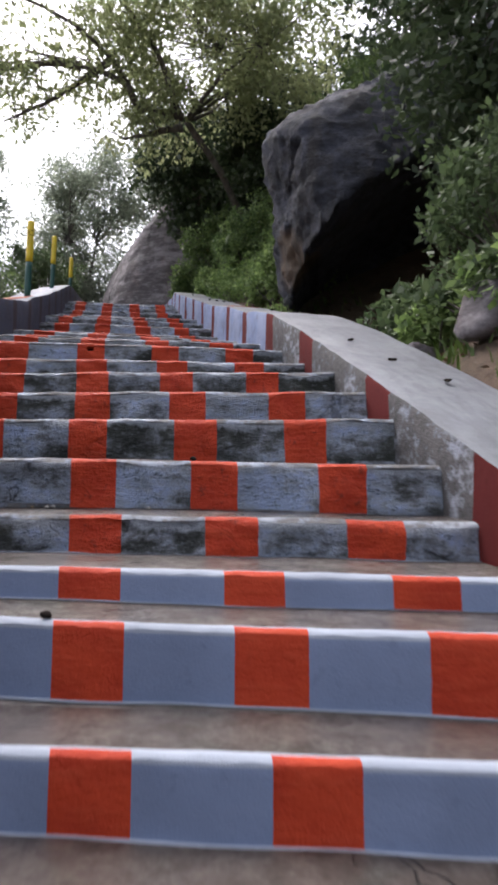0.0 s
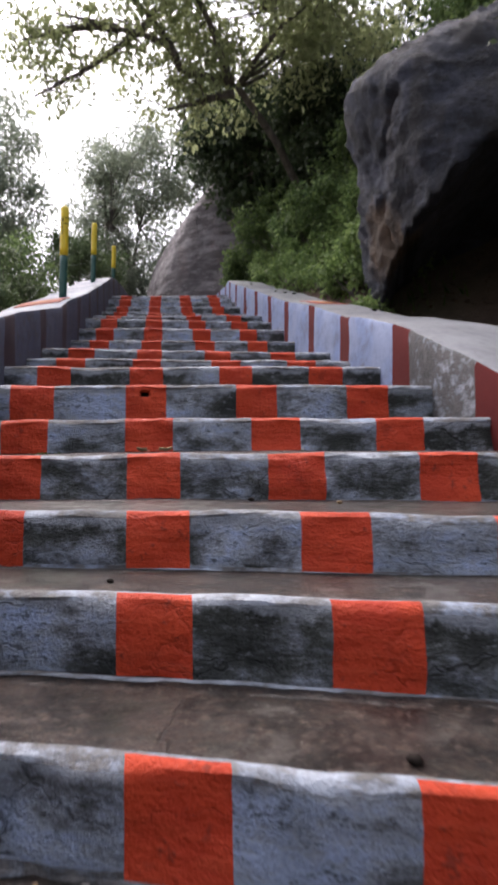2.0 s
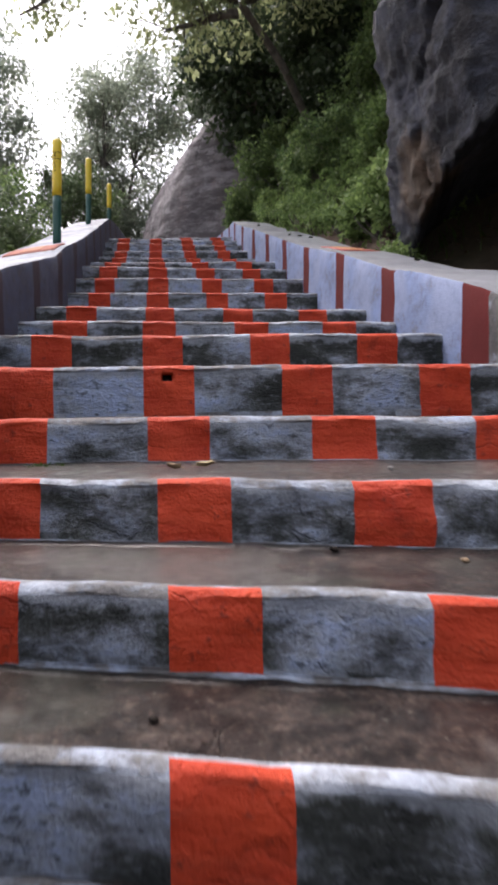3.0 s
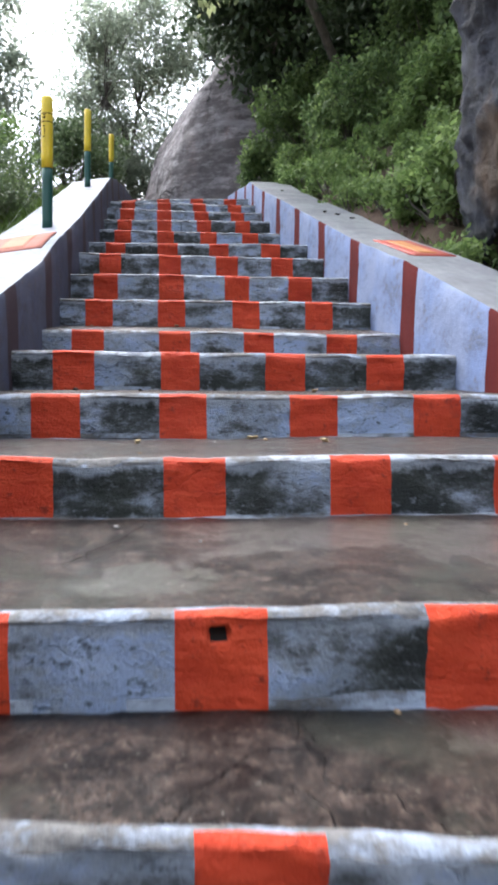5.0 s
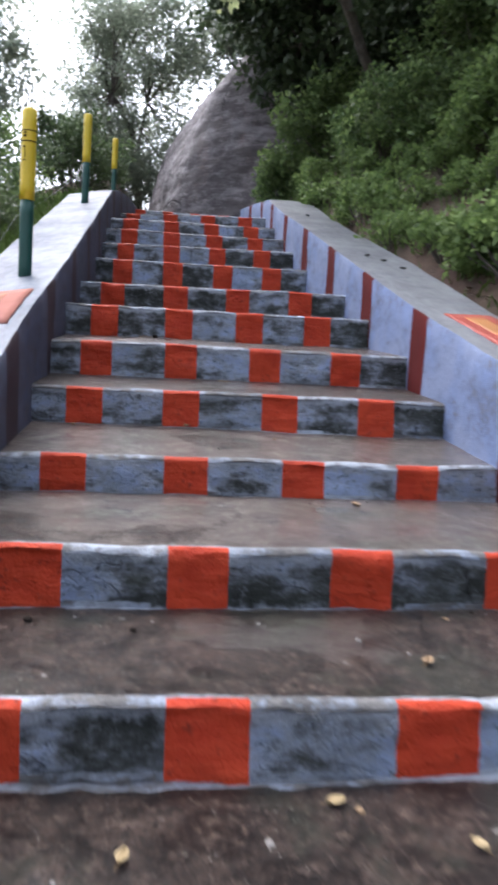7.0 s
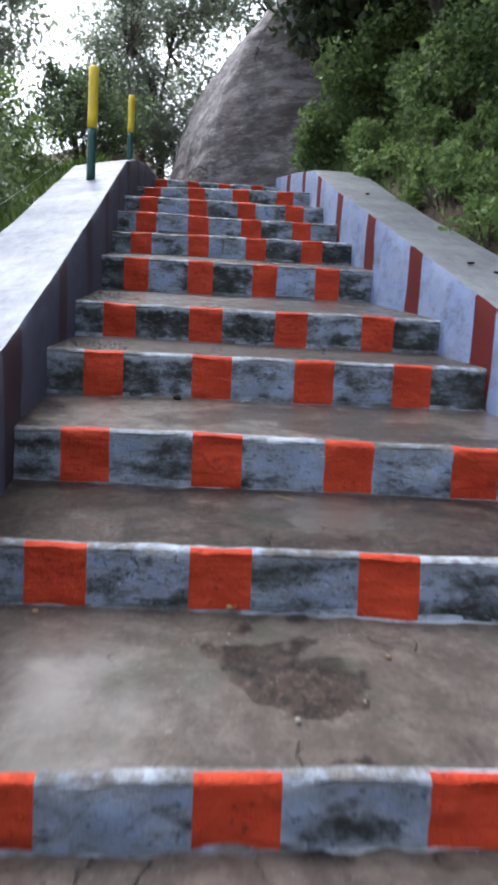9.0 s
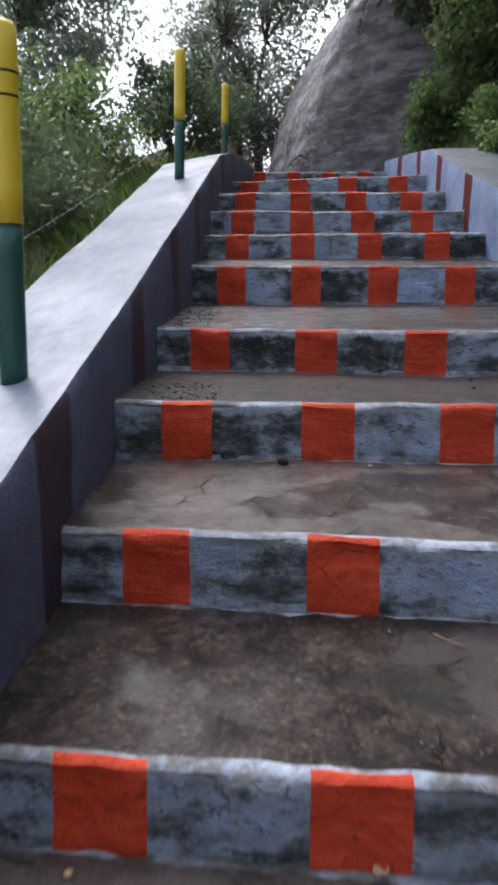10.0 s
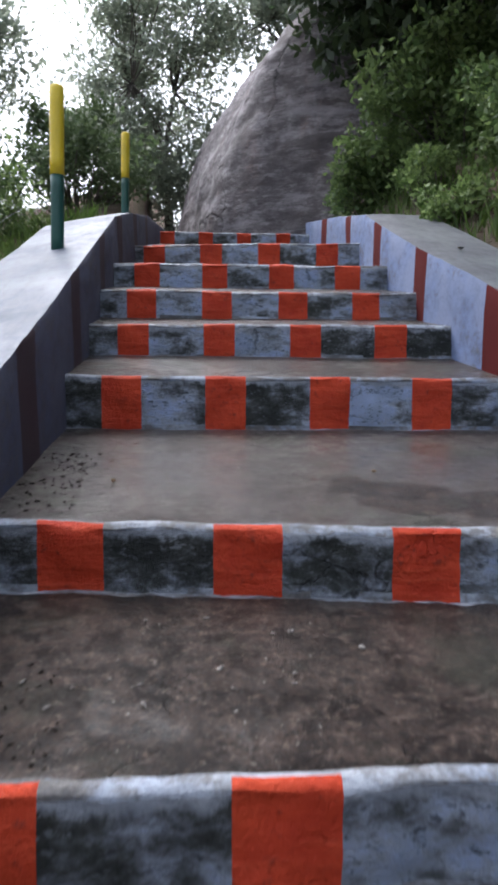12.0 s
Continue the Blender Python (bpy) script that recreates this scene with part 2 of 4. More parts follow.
TREAD = concrete_wet("tread_concrete_damp", 0.52, 1.1, 0.04)
TREAD_PALE = concrete_wet("tread_concrete_skimmed", 0.42)
TREAD_LIMED = concrete_wet("tread_concrete_lime_smeared", 0.36, 1.75)
TREAD_PATCHED = concrete_wet("tread_concrete_patched", 0.49, 2.0)
TREAD_BROWN = concrete_wet("tread_concrete_stripped", 0.565, 0.9, 0.08)
SLAB = concrete_slab("parapet_top_concrete", (0.15, 0.156, 0.172), (0.22, 0.229, 0.252), 0.5, 0.4, 0.6)
SLAB_LIME = concrete_slab("parapet_top_limewash", (0.125, 0.140, 0.178), (0.180, 0.200, 0.245), 0.6, 0.2, 0.7)


def rock_mat(name, dark, light, brown, relief=1.0, tan=None, bedded=False):
    m = Mat(name, 0.75)
    big, mid, small = m.noise(0.7, 6, 0.6), m.noise(3.2, 7, 0.65, (1, 1, 0.6)), m.noise(18, 6, 0.7)
    streak = m.noise(2.2, 5, 0.6, (1.6, 1.6, 0.25))
    chips = m.noise(4.5, 9, 0.74, (0.7, 1, 2.0), 50)
    body = m.mix(m.ramp(mid, (0.35, 0.0), (0.68, 1.0)), dark, light)
    body = m.mix(m.ramp(streak, (0.53, 0.0), (0.66, 0.75)), body, brown)
    body = m.mix(m.ramp(chips, (0.52, 0.0), (0.57, 0.65)), body, tuple(0.6 * v for v in dark))
    body = m.mix(m.ramp(chips, (0.41, 0.5), (0.46, 0.0)), body, tuple(1.35 * v for v in light))
    body = m.mix(m.ramp(small, (0.5, 0.0), (0.75, 0.55)), body, tuple(0.4 * v for v in dark))
    if bedded:                                   # pale and dark beds that rise to the east
        beds = m.noise(2.4, 7, 0.68, (0.28, 0.6, 1.9), 48)
        body = m.mix(m.ramp(beds, (0.44, 0.75), (0.50, 0.0)), body, tuple(0.75 * v for v in dark))
        body = m.mix(m.ramp(beds, (0.53, 0.0), (0.62, 0.7)), body, tuple(1.15 * v for v in light))
    ck = m.cracks(0.55, 0.016, (1.0, 1.0, 0.45))
    body = m.mix(m.times(ck, 0.9), body, tuple(0.15 * v for v in dark))
    if tan:                                      # a weathered patch where a slab has flaked away
        place, colour = tan
        off = m.n.new("ShaderNodeVectorMath")
        off.operation = "DISTANCE"
        m.l.new(m.co, off.inputs[0])
        off.inputs[1].default_value = place
        ragged = m.n.new("ShaderNodeMath")
        ragged.operation = "ADD"
        m.l.new(off.outputs["Value"], ragged.inputs[0])
        m.l.new(m.noise(2.0, 6, 0.65, (1, 1, 0.4)), ragged.inputs[1])
        patch = m.ramp(m.times(ragged.outputs[0], 0.5), (0.38, 1.0), (0.47, 0.0))
        body = m.mix(patch, body, m.mix(m.ramp(streak, (0.4, 0.0), (0.6, 1.0)), colour, tuple(0.35 * v for v in colour)))
    return m.color(body).bump(m.minus(m.mix(0.4, m.mix(0.6, mid, chips), small), m.times(ck, 0.6)), relief, 0.13).m


# Boulder stone darkened throughout: the canopy's shade is part of its colour.
ROCK = rock_mat("rock_grey_darkened", (0.009, 0.010, 0.014), (0.058, 0.064, 0.090), (0.036, 0.033, 0.034), 1.0, ((-3.0, -0.9, -0.7), (0.13, 0.09, 0.06)))
ROCK_FAR = rock_mat("rock_brown_grey", (0.085, 0.070, 0.074), (0.23, 0.21, 0.222), (0.15, 0.105, 0.10), 0.55, None, True)


def soil_mat():
    m = Mat("soil_and_litter", 0.95)
    big, mid, small = m.noise(0.5, 5), m.noise(4, 6, 0.65), m.noise(30, 5, 0.7)
    body = m.mix(m.ramp(mid, (0.35, 0.0), (0.65, 1.0)), (0.075, 0.045, 0.033), (0.17, 0.105, 0.078))
    body = m.mix(m.ramp(big, (0.4, 0.0), (0.6, 0.5)), body, (0.045, 0.06, 0.022))
    return m.color(m.mix(m.ramp(small, (0.5, 0.0), (0.7, 0.5)), body, (0.03, 0.025, 0.018))).bump(small, 0.8, 0.03).m


SOIL = soil_mat()


def bark_mat():
    m = Mat("bark", 0.9)
    a, b = m.noise(9, 6, 0.6, (1, 1, 0.2)), m.noise(45, 4)
    return m.color(m.mix(m.ramp(a, (0.35, 0.0), (0.65, 1.0)), (0.05, 0.042, 0.036), (0.15, 0.13, 0.11))).bump(m.mix(0.4, a, b), 0.8, 0.02).m


BARK = bark_mat()


def leaf_mat(name, dark, light, through=0.35):
    """Leaves: each one its own green, lit from both sides."""
    m = Mat(name, 0.5, spec=0.35)
    rnd = m.n.new("ShaderNodeNewGeometry").outputs["Random Per Island"]
    c = m.mix(m.ramp(rnd, (0.0, 0.0), (0.7, 0.45), (0.92, 0.8), (1.0, 1.0)), dark, light)
    c = m.mix(m.ramp(m.noise(1.1, 3), (0.35, 0.0), (0.65, 0.6)), c, tuple(0.6 * v for v in light))
    m.color(c)
    tr = m.n.new("ShaderNodeBsdfTranslucent")
    m.l.new(c, tr.inputs["Color"])
    mx = m.n.new("ShaderNodeMixShader")
    mx.inputs[0].default_value = through
    m.l.new(m.b.outputs[0], mx.inputs[1])
    m.l.new(tr.outputs[0], mx.inputs[2])
    m.l.new(mx.outputs[0], m.n["Material Output"].inputs["Surface"])
    return m.m


LEAF_DARK = leaf_mat("leaf_dark_green", (0.032, 0.052, 0.026), (0.085, 0.12, 0.055), 0.35)
LEAF_MID = leaf_mat("leaf_green", (0.06, 0.095, 0.042), (0.14, 0.19, 0.085), 0.45)
LEAF_OLIVE = leaf_mat("leaf_olive", (0.20, 0.23, 0.11), (0.44, 0.48, 0.25), 0.78)
LEAF_BUSH = leaf_mat("leaf_bush_green", (0.05, 0.095, 0.032), (0.27, 0.37, 0.13), 0.45)
LEAF_WEED = leaf_mat("leaf_weed_bright_green", (0.085, 0.145, 0.042), (0.32, 0.44, 0.15), 0.45)
# Paler than real foliage: distance haze is mixed into the leaf colour.
LEAF_HAZY = leaf_mat("leaf_grey_green_hazed", (0.20, 0.24, 0.185), (0.42, 0.46, 0.35), 0.78)
LITTER = leaf_mat("dead_leaf_brown", (0.045, 0.028, 0.018), (0.22, 0.14, 0.085), 0.2)
GRASS = leaf_mat("grass_green", (0.05, 0.10, 0.02), (0.15, 0.22, 0.05), 0.35)
POST_GREEN = paint_plain("post_paint_green", (0.018, 0.085, 0.065), 0.4)
POST_YELLOW = paint_plain("post_paint_yellow", (0.75, 0.55, 0.025), 0.4)
LEAF_FALLEN = paint_plain("fallen_leaf_yellow", (0.42, 0.32, 0.17), 0.7)
LEAF_BROWN = paint_plain("fallen_leaf_brown", (0.30, 0.20, 0.11), 0.7)
PEBBLE = paint_plain("pebble_grey", (0.28, 0.26, 0.24), 0.8)
WIRE = paint_plain("wire_grey", (0.30, 0.32, 0.33), 0.5)
CHAR = paint_plain("dark_bits_and_hole_shade", (0.022, 0.017, 0.014), 0.85, 0.1)


# ---- building helpers ----
def part(name, bm, material, parent=None, label="", smooth=True):
    """Links a bmesh as one mesh object, under parent where one is given."""
    me = bpy.data.meshes.new(name)
    bm.to_mesh(me)
    bm.free()
    for mt in material if isinstance(material, (list, tuple)) else (material,):
        me.materials.append(mt)
    if smooth:
        me.polygons.foreach_set("use_smooth", [True] * len(me.polygons))
    ob = new(name, me)
    ob.parent = parent
    if label:
        tagged(ob, label)
    return ob


def array_part(name, verts, faces_n, material, parent=None):
    """A mesh of loose polygons with faces_n corners each, from an array of their corners."""
    me = bpy.data.meshes.new(name)
    n = len(verts)
    me.vertices.add(n)
    me.vertices.foreach_set("co", np.asarray(verts, dtype=np.float32).ravel())
    me.loops.add(n)
    me.loops.foreach_set("vertex_index", np.arange(n, dtype=np.int32))
    me.polygons.add(n // faces_n)
    me.polygons.foreach_set("loop_start", np.arange(0, n, faces_n, dtype=np.int32))
    me.update(calc_edges=True)
    me.validate()
    me.materials.append(material)
    ob = new(name, me)
    ob.parent = parent
    return ob


def thing(name, place=(0, 0, 0)):
    ob = new(name)
    ob.empty_display_size = 0.1
    ob.location = place
    return ob


def nz(x, y, z, s=1.0):
    return noise.noise(Vector((x * s, y * s, z * s)))


def lerp_table(table, v):
    """Value of a piecewise straight line through (v, value) pairs."""
    return float(np.interp(v, [p[0] for p in table], [p[1] for p in table]))


# ---- the stairs ----
# nosing at x = 0, slope of the nosing across the stair, height of the tread
STEPS = [
    (0.40, -0.28, 0.40), (0.72, -0.28, 0.58), (1.06, -0.28, 0.76), (1.50, -0.28, 0.99),
    (2.09, -0.265, 1.165), (2.413, -0.296, 1.36), (2.684, -0.29, 1.462), (3.013, -0.29, 1.594), (3.325, -0.315, 1.78), (3.733, -0.305, 1.975),
    (4.08, -0.33, 2.13), (4.485, -0.29, 2.285), (4.88, -0.17, 2.42), (5.29, -0.067, 2.595), (6.03, -0.06, 2.772), (6.705, -0.02, 2.912),
    (7.33, 0.0, 3.067), (8.26, 0.0, 3.185), (8.995, -0.075, 3.415), (9.63, -0.075, 3.642), (10.38, -0.01, 3.887), (11.24, -0.11, 4.103),
    (12.72, -0.05, 4.45), (13.53, -0.09, 4.715), (14.10, 0.0, 4.94), (14.95, 0.0, 5.20), (16.40, -0.20, 5.53), (17.8, 0.0, 5.70),
    (19.0, 0.0, 6.02),
]
# how far the tread climbs or falls towards its back, where it does
TREAD_LIFT = {12: -0.02, 14: -0.025, 15: -0.02, 16: -0.035, 17: 0.045, 18: 0.035, 19: 0.04, 20: 0.02, 21: 0.10, 22: 0.08, 23: 0.05, 24: 0.08, 25: 0.12, 27: 0.17}
# left edge of the second orange band, and the distance between bands
BAND_START = {4: 0.14, 5: 0.115, 6: 0.12, 7: 0.112, 8: 0.098, 9: 0.066, 10: 0.068, 11: 0.050, 12: 0.03, 13: 0.012}
BAND_STEP = {**{k: 0.44 for k in range(0, 12)}, 12: 0.46, 13: 0.474, 14: 0.474, 15: 0.478, 16: 0.478, 24: 0.495, 25: 0.51, 26: 0.54, 27: 0.52, 28: 0.5}
# mould on each riser, 0 fresh to 1 black: beside the west wall, two places in each of three gaps, beside the east wall
MOULD = {
    7: (.5, .5, .6, .5, .6, .5, .5, .5), 8: (.5, .6, .5, .12, .35, .2, .25, .4), 9: (.5, .5, .5, .85, .9, .9, .45, .6), 10: (.6, .75, .5, .6, .6, .4, .35, .5),
    11: (.7, .85, .7, .7, .7, .8, .85, .95), 12: (.5, .45, .75, .3, .5, .5, .5, .8), 13: (.4, .1, .3, .45, .95, .5, .7, .8), 14: (.7, .95, .7, .75, .4, .9, .75, .85),
    15: (.6, .5, .75, .55, .5, .12, .2, .9), 16: (.8, .2, .5, .85, .8, .95, .9, .8), 17: (.6, .4, .3, .3, .3, .2, .35, .2), 18: (.4, .3, .45, .4, .6, .7, .7, 1.0),
    19: (.6, .25, .7, .6, .4, .4, .35, .8), 20: (.8, .75, .75, .2, .55, .55, .45, 1.0), 21: (.8, .8, .8, .5, .55, .3, .45, .95), 22: (.9, .6, .6, .85, .65, .15, .35, .3),
    23: (.6, .35, .55, .2, .3, .75, .8, 1.0), 24: (.5, .2, .25, .4, .45, .65, .65, .5), 25: (.6, .25, .2, .6, .5, .3, .3, .5), 26: (.6, .5, .5, .4, .5, .5, .5, .5),
}
FIRST_CLEAN, LAST_CLEAN = 0, 6          # the lowest steps were painted anew
HOLED, HOLE_X = 13, 0.097               # a hole in this riser
X_LEFT, X_RIGHT = -0.72, 1.52
PERIOD, BAND = 0.488, 0.375


def step_front(i, x):
    y0, skew, _ = STEPS[i]
    return y0 + skew * x + 0.018 * nz(x, i * 3.7, 0.3, 1.3)


def build_step(i, stairs):
    y0, skew, top = STEPS[i]
    low = STEPS[i - 1][2] + TREAD_LIFT.get(i - 1, 0.0) * 0.9 if i else top - 0.17
    rnd = random.Random(100 + i)
    cuts = []
    x = X_LEFT
    while x < X_RIGHT:
        cuts.append(x)
        x += 0.034
    cuts.append(X_RIGHT)
    edges = []
    for k in range(-1, 3):
        gap = BAND_STEP.get(i, PERIOD)
        a = BAND_START.get(i, 0.12 if i < 4 else 0.0) + k * gap + rnd.uniform(-0.008, 0.008)
        b = a + BAND * gap + rnd.uniform(-0.006, 0.008)
        edges.append((a, b))
    for a, b in edges:
        for e in (a, b):
            if X_LEFT + 0.01 < e < X_RIGHT - 0.01:
                cuts = [c for c in cuts if abs(c - e) > 0.012] + [e]
    if i == HOLED:
        cuts = [c for c in cuts if abs(c - HOLE_X) > 0.024] + [HOLE_X + v for v in (-0.022, -0.016, 0.0, 0.016, 0.022)]
    cuts.sort()
    clean = FIRST_CLEAN <= i <= LAST_CLEAN
    amp = 0.003 if clean else 0.019
    rise = top - low
    back = STEPS[i + 1] if i + 1 < len(STEPS) else (y0 + 6.0, 0.0, top)
    rows = []                                    # (kind, parameter)
    for s in (1.0, 0.97, 0.94, 0.8, 0.6, 0.4, 0.2, 0.1):
        rows.append(("tread", s))
    rows += [("lip", 0.034), ("lip", 0.022), ("lip", 0.010), ("round", 0.004)]
    for k in range(9):
        rows.append(("riser", (0.03, 0.07, 0.10, 0.17, 0.22, 0.35, 0.55, 0.8, 1.0)[k] if i == HOLED else 0.03 + 0.97 * k / 8))
    rows += [("under", 0.0)]
    bm = bmesh.new()
    grown = bm.verts.layers.float.new("mould")
    rim = bm.verts.layers.float.new("rim")        # metres to the nearer edge of the riser
    spots = [(edges[0][0] - 0.10, 0)]
    for k in range(3):
        free = edges[k + 1][0] - edges[k][1]
        spots += [(edges[k][1] + 0.22 * free, 2 * k + 1), (edges[k][1] + 0.78 * free, 2 * k + 2)]
    spots = [(x, MOULD.get(i, (0.5,) * 8)[k]) for x, k in spots + [(edges[3][1] + 0.04, 7)]]
    grid = []
    for kind, s in rows:
        line = []
        for x in cuts:
            f = step_front(i, x)
            sag = 0.010 * nz(x, 9.1 * i, 2.0, 0.9)
            wavy = 0.0 if clean else 0.012 * nz(x, 4.1 * i, 5.0, 4.0)
            ragged = 0.015 * nz(x, i * 5.0, 7.0, 14.0) if not clean else 0.003 * nz(x, i * 5.0, 7.0, 8.0)
            if kind == "tread":
                b = back[0] + back[1] * x + 0.06
                y = f + 0.06 + (b - f - 0.06) * s
                if s in (0.97, 0.94):
                    y = b - (0.055 if s == 0.97 else 0.088 - 1.6 * ragged)
                z = top + sag + TREAD_LIFT.get(i, 0.012) * s + 0.005 * nz(x, y, 1.0, 4.0)
            elif kind == "lip":
                y, z = f + s + ragged * (1.0 if s > 0.05 else 0.5), top + sag + 0.6 * wavy - (0.002 if s > 0.02 else 0.005) + 0.003 * nz(x, f + s, 4.0, 12.0)
            elif kind == "round":
                y, z = f + 0.002, top + sag + wavy - 0.013 + 0.007 * nz(x, 2.0, i, 16.0)
            elif kind == "riser":
                z = top + sag + wavy * (1 - s) - 0.016 - (rise - 0.012) * s
                y = f + amp * (nz(x, z, i * 2.3, 7.0) + 0.7 * nz(x, z, i * 2.3, 22.0)) - 0.012 * s
                if i == HOLED and s in (0.10, 0.17) and abs(x - HOLE_X) < 0.018:
                    y += 0.06                    # a knocked-out hole
            else:
                y, z = f + 0.01, low - 0.12
            line.append(bm.verts.new((x, y, z)))
            line[-1][grown] = lerp_table(spots, x) - 0.5
            line[-1][rim] = min(s * rise, (1 - s) * rise + 0.016) if kind == "riser" else 0.0
        grid.append(line)
    # close the underside so that the step is a solid block
    foot = [bm.verts.new((x, back[0] + back[1] * x + 0.06, low - 0.12)) for x in cuts]
    grid.append(foot)
    for r in range(len(grid) - 1):
        for c in range(len(cuts) - 1):
            fc = bm.faces.new((grid[r][c], grid[r + 1][c], grid[r + 1][c + 1], grid[r][c + 1]))
            mid = (cuts[c] + cuts[c + 1]) / 2
            in_band = any(a <= mid <= b for a, b in edges)
            if r in (1,):
                fc.material_index = 3
            elif r >= 8 and r < 21:
                fc.material_index = 2 if in_band and r >= 9 else (3 if r <= 11 else 1)
                if r == 20:
                    fc.material_index = 0
                if r == 19 and not clean and not in_band and nz(mid, i * 4.3, 6.0, 2.6) > -0.12:
                    fc.material_index = 3
            else:
                fc.material_index = 0
            # Hole's inner faces coloured near-black, painting in the shade of the recess.
            if i == HOLED and r in (14, 15) and abs(mid - HOLE_X) < 0.017:
                fc.material_index = 4
            if i + 1 >= len(STEPS) and r == 1:
                fc.material_index = 0
    for c in range(len(cuts) - 1):
        bm.edges.get((grid[11][c], grid[11][c + 1])).smooth = False
        bm.faces.new((grid[-1][c], grid[0][c], grid[0][c + 1], grid[-1][c + 1]))
    for side in (0, -1):
        ring = [g[side] for g in grid]
        bm.faces.new(ring if side else ring[::-1])
    bmesh.ops.recalc_face_normals(bm, faces=bm.faces)
    ob = part("step", bm, [TREAD_LIMED if clean or i in (16, 17) else TREAD_PATCHED if i == 19 else TREAD_PALE if i in (21, 24) else TREAD_BROWN if i in (14, 15, 18, 19, 20) else TREAD, RISER_CLEAN if clean else RISER, ORANGE_NEW if clean else ORANGE, LIME_NEW if clean else LIME] + ([CHAR] if i == HOLED else []), stairs,
              "clean blue-painted step with orange squares" if clean else "")
    return ob


stairs = tagged(thing("stairs"), "worn concrete stairs, limewashed risers with painted orange squares", "stairs", kind="structure")
for i in range(len(STEPS)):
    build_step(i, stairs)

# ---- the parapets ----
RIGHT_TOP = [(-3.0, 0.1), (0.6, 1.0), (2.6, 1.80), (3.1, 2.0), (3.84, 2.29), (4.78, 2.65), (5.6, 2.94), (6.43, 3.15), (6.79, 3.22), (8.18, 3.605), (9.43, 3.915), (13.3, 5.02), (14.2, 5.26), (15.9, 5.75), (17.4, 5.98), (20.0, 6.3)]
RIGHT_IN = [(0.6, 1.37), (3.0, 1.38), (5.6, 1.335), (8.2, 1.425), (9.5, 1.43), (14.0, 1.41), (15.3, 1.43), (17.0, 1.50), (19.6, 1.42)]
RIGHT_WIDE = [(-3.0, 0.56), (3.5, 0.55), (5.0, 0.57), (7.4, 0.44), (9.2, 0.47), (11.0, 0.53), (13.0, 0.50), (15.0, 0.60), (20.0, 0.60)]
LEFT_WIDE = [(0.0, 0.56), (20.0, 0.56)]
LEFT_TOP = [(-3.0, 0.57), (0.6, 1.55), (5.82, 2.97), (6.5, 3.15), (8.31, 3.57), (9.04, 3.80), (9.42, 3.90), (10.74, 4.26), (11.61, 4.52), (12.6, 4.80), (12.91, 4.90), (15.2, 5.58), (16.2, 5.78), (18.0, 6.05), (19.6, 6.13)]
LEFT_IN = [(0.6, -0.64), (15.3, -0.66), (18.0, -0.58), (19.6, -0.45)]
RIGHT_BANDS = [2.66, 3.63, 4.77, 5.73, 6.98, 8.25, 9.49, 10.6, 11.75, 12.94, 14.18, 15.45, 16.9, 18.2]
LEFT_BANDS = [2.88, 4.04, 5.19, 6.35, 7.50, 8.66, 9.81, 10.97, 12.12, 13.28, 14.43, 15.59, 16.74, 17.90]


def build_parapet(name, label, top_t, in_t, side, wide_t, bands, mats, old_until, fall):
    """A wall along the stairs: side +1 stands to the right of them. mats: face, band, slab, worn face."""
    rnd = random.Random(7 if side > 0 else 8)
    ys = list(np.arange(-3.0, 19.61, 0.09))
    marks = []
    for b in bands:
        w = 0.275 + rnd.uniform(-0.015, 0.015)
        marks.append((b - w, b))
    for a, b in marks:
        for e in (a, b):
            ys = [v for v in ys if abs(v - e) > 0.03] + [e]
    ys.sort()
    bm = bmesh.new()
    grid = []
    for y in ys:
        zt, xi, width = lerp_table(top_t, y), lerp_table(in_t, y), lerp_table(wide_t, y)
        base = zt - 1.15
        line = []
        for k in range(9):                       # inner face, from the foot up
            z = base + (zt - 0.025 - base) * k / 8
            wob = 0.010 * nz(y, z, side * 3.0, 3.0) + 0.005 * nz(y, z, side * 3.0, 14.0)
            yy = y + 0.010 * nz(y, z, 5.0, 6.0)
            line.append(bm.verts.new((xi + side * wob, yy, z)))
        edge = 0.007 * nz(y, 1.0, side, 7.0)
        line.append(bm.verts.new((xi + side * 0.008, y, zt - 0.008 + edge)))
        for k in range(1, 7):                    # top
            u = k / 6
            line.append(bm.verts.new((xi + side * (0.02 + (width - 0.04) * u), y, zt - fall * u + 0.006 * nz(xi + u, y, 2.0, 2.5) + edge * (1 - u))))
        out = xi + side * (width + 0.012 * nz(y, 3.0, side, 4.0))
        line.append(bm.verts.new((out, y, zt - fall - 0.03)))
        line.append(bm.verts.new((out + side * 0.02, y, base)))
        grid.append(line)
    n = len(grid[0])
    for r in range(len(grid) - 1):
        mid = (ys[r] + ys[r + 1]) / 2
        banded = any(a <= mid <= b for a, b in marks)
        for c in range(n - 1):
            fc = bm.faces.new((grid[r][c], grid[r + 1][c], grid[r + 1][c + 1], grid[r][c + 1]))
            if c < 9:
                fc.material_index = 1 if banded else (3 if mid < old_until else 0)
            elif c < n - 2:
                fc.material_index = 2
            else:
                fc.material_index = 3
    for r in range(len(grid) - 1):               # crisp arrises along the top
        for k in (9, 15):
            bm.edges.get((grid[r][k], grid[r + 1][k])).smooth = False
    for line in (grid[0], grid[-1]):
        bm.faces.new(line)
    bmesh.ops.recalc_face_normals(bm, faces=bm.faces)
    ob = part(name, bm, mats)
    return tagged(ob, label, "wall", kind="structure")


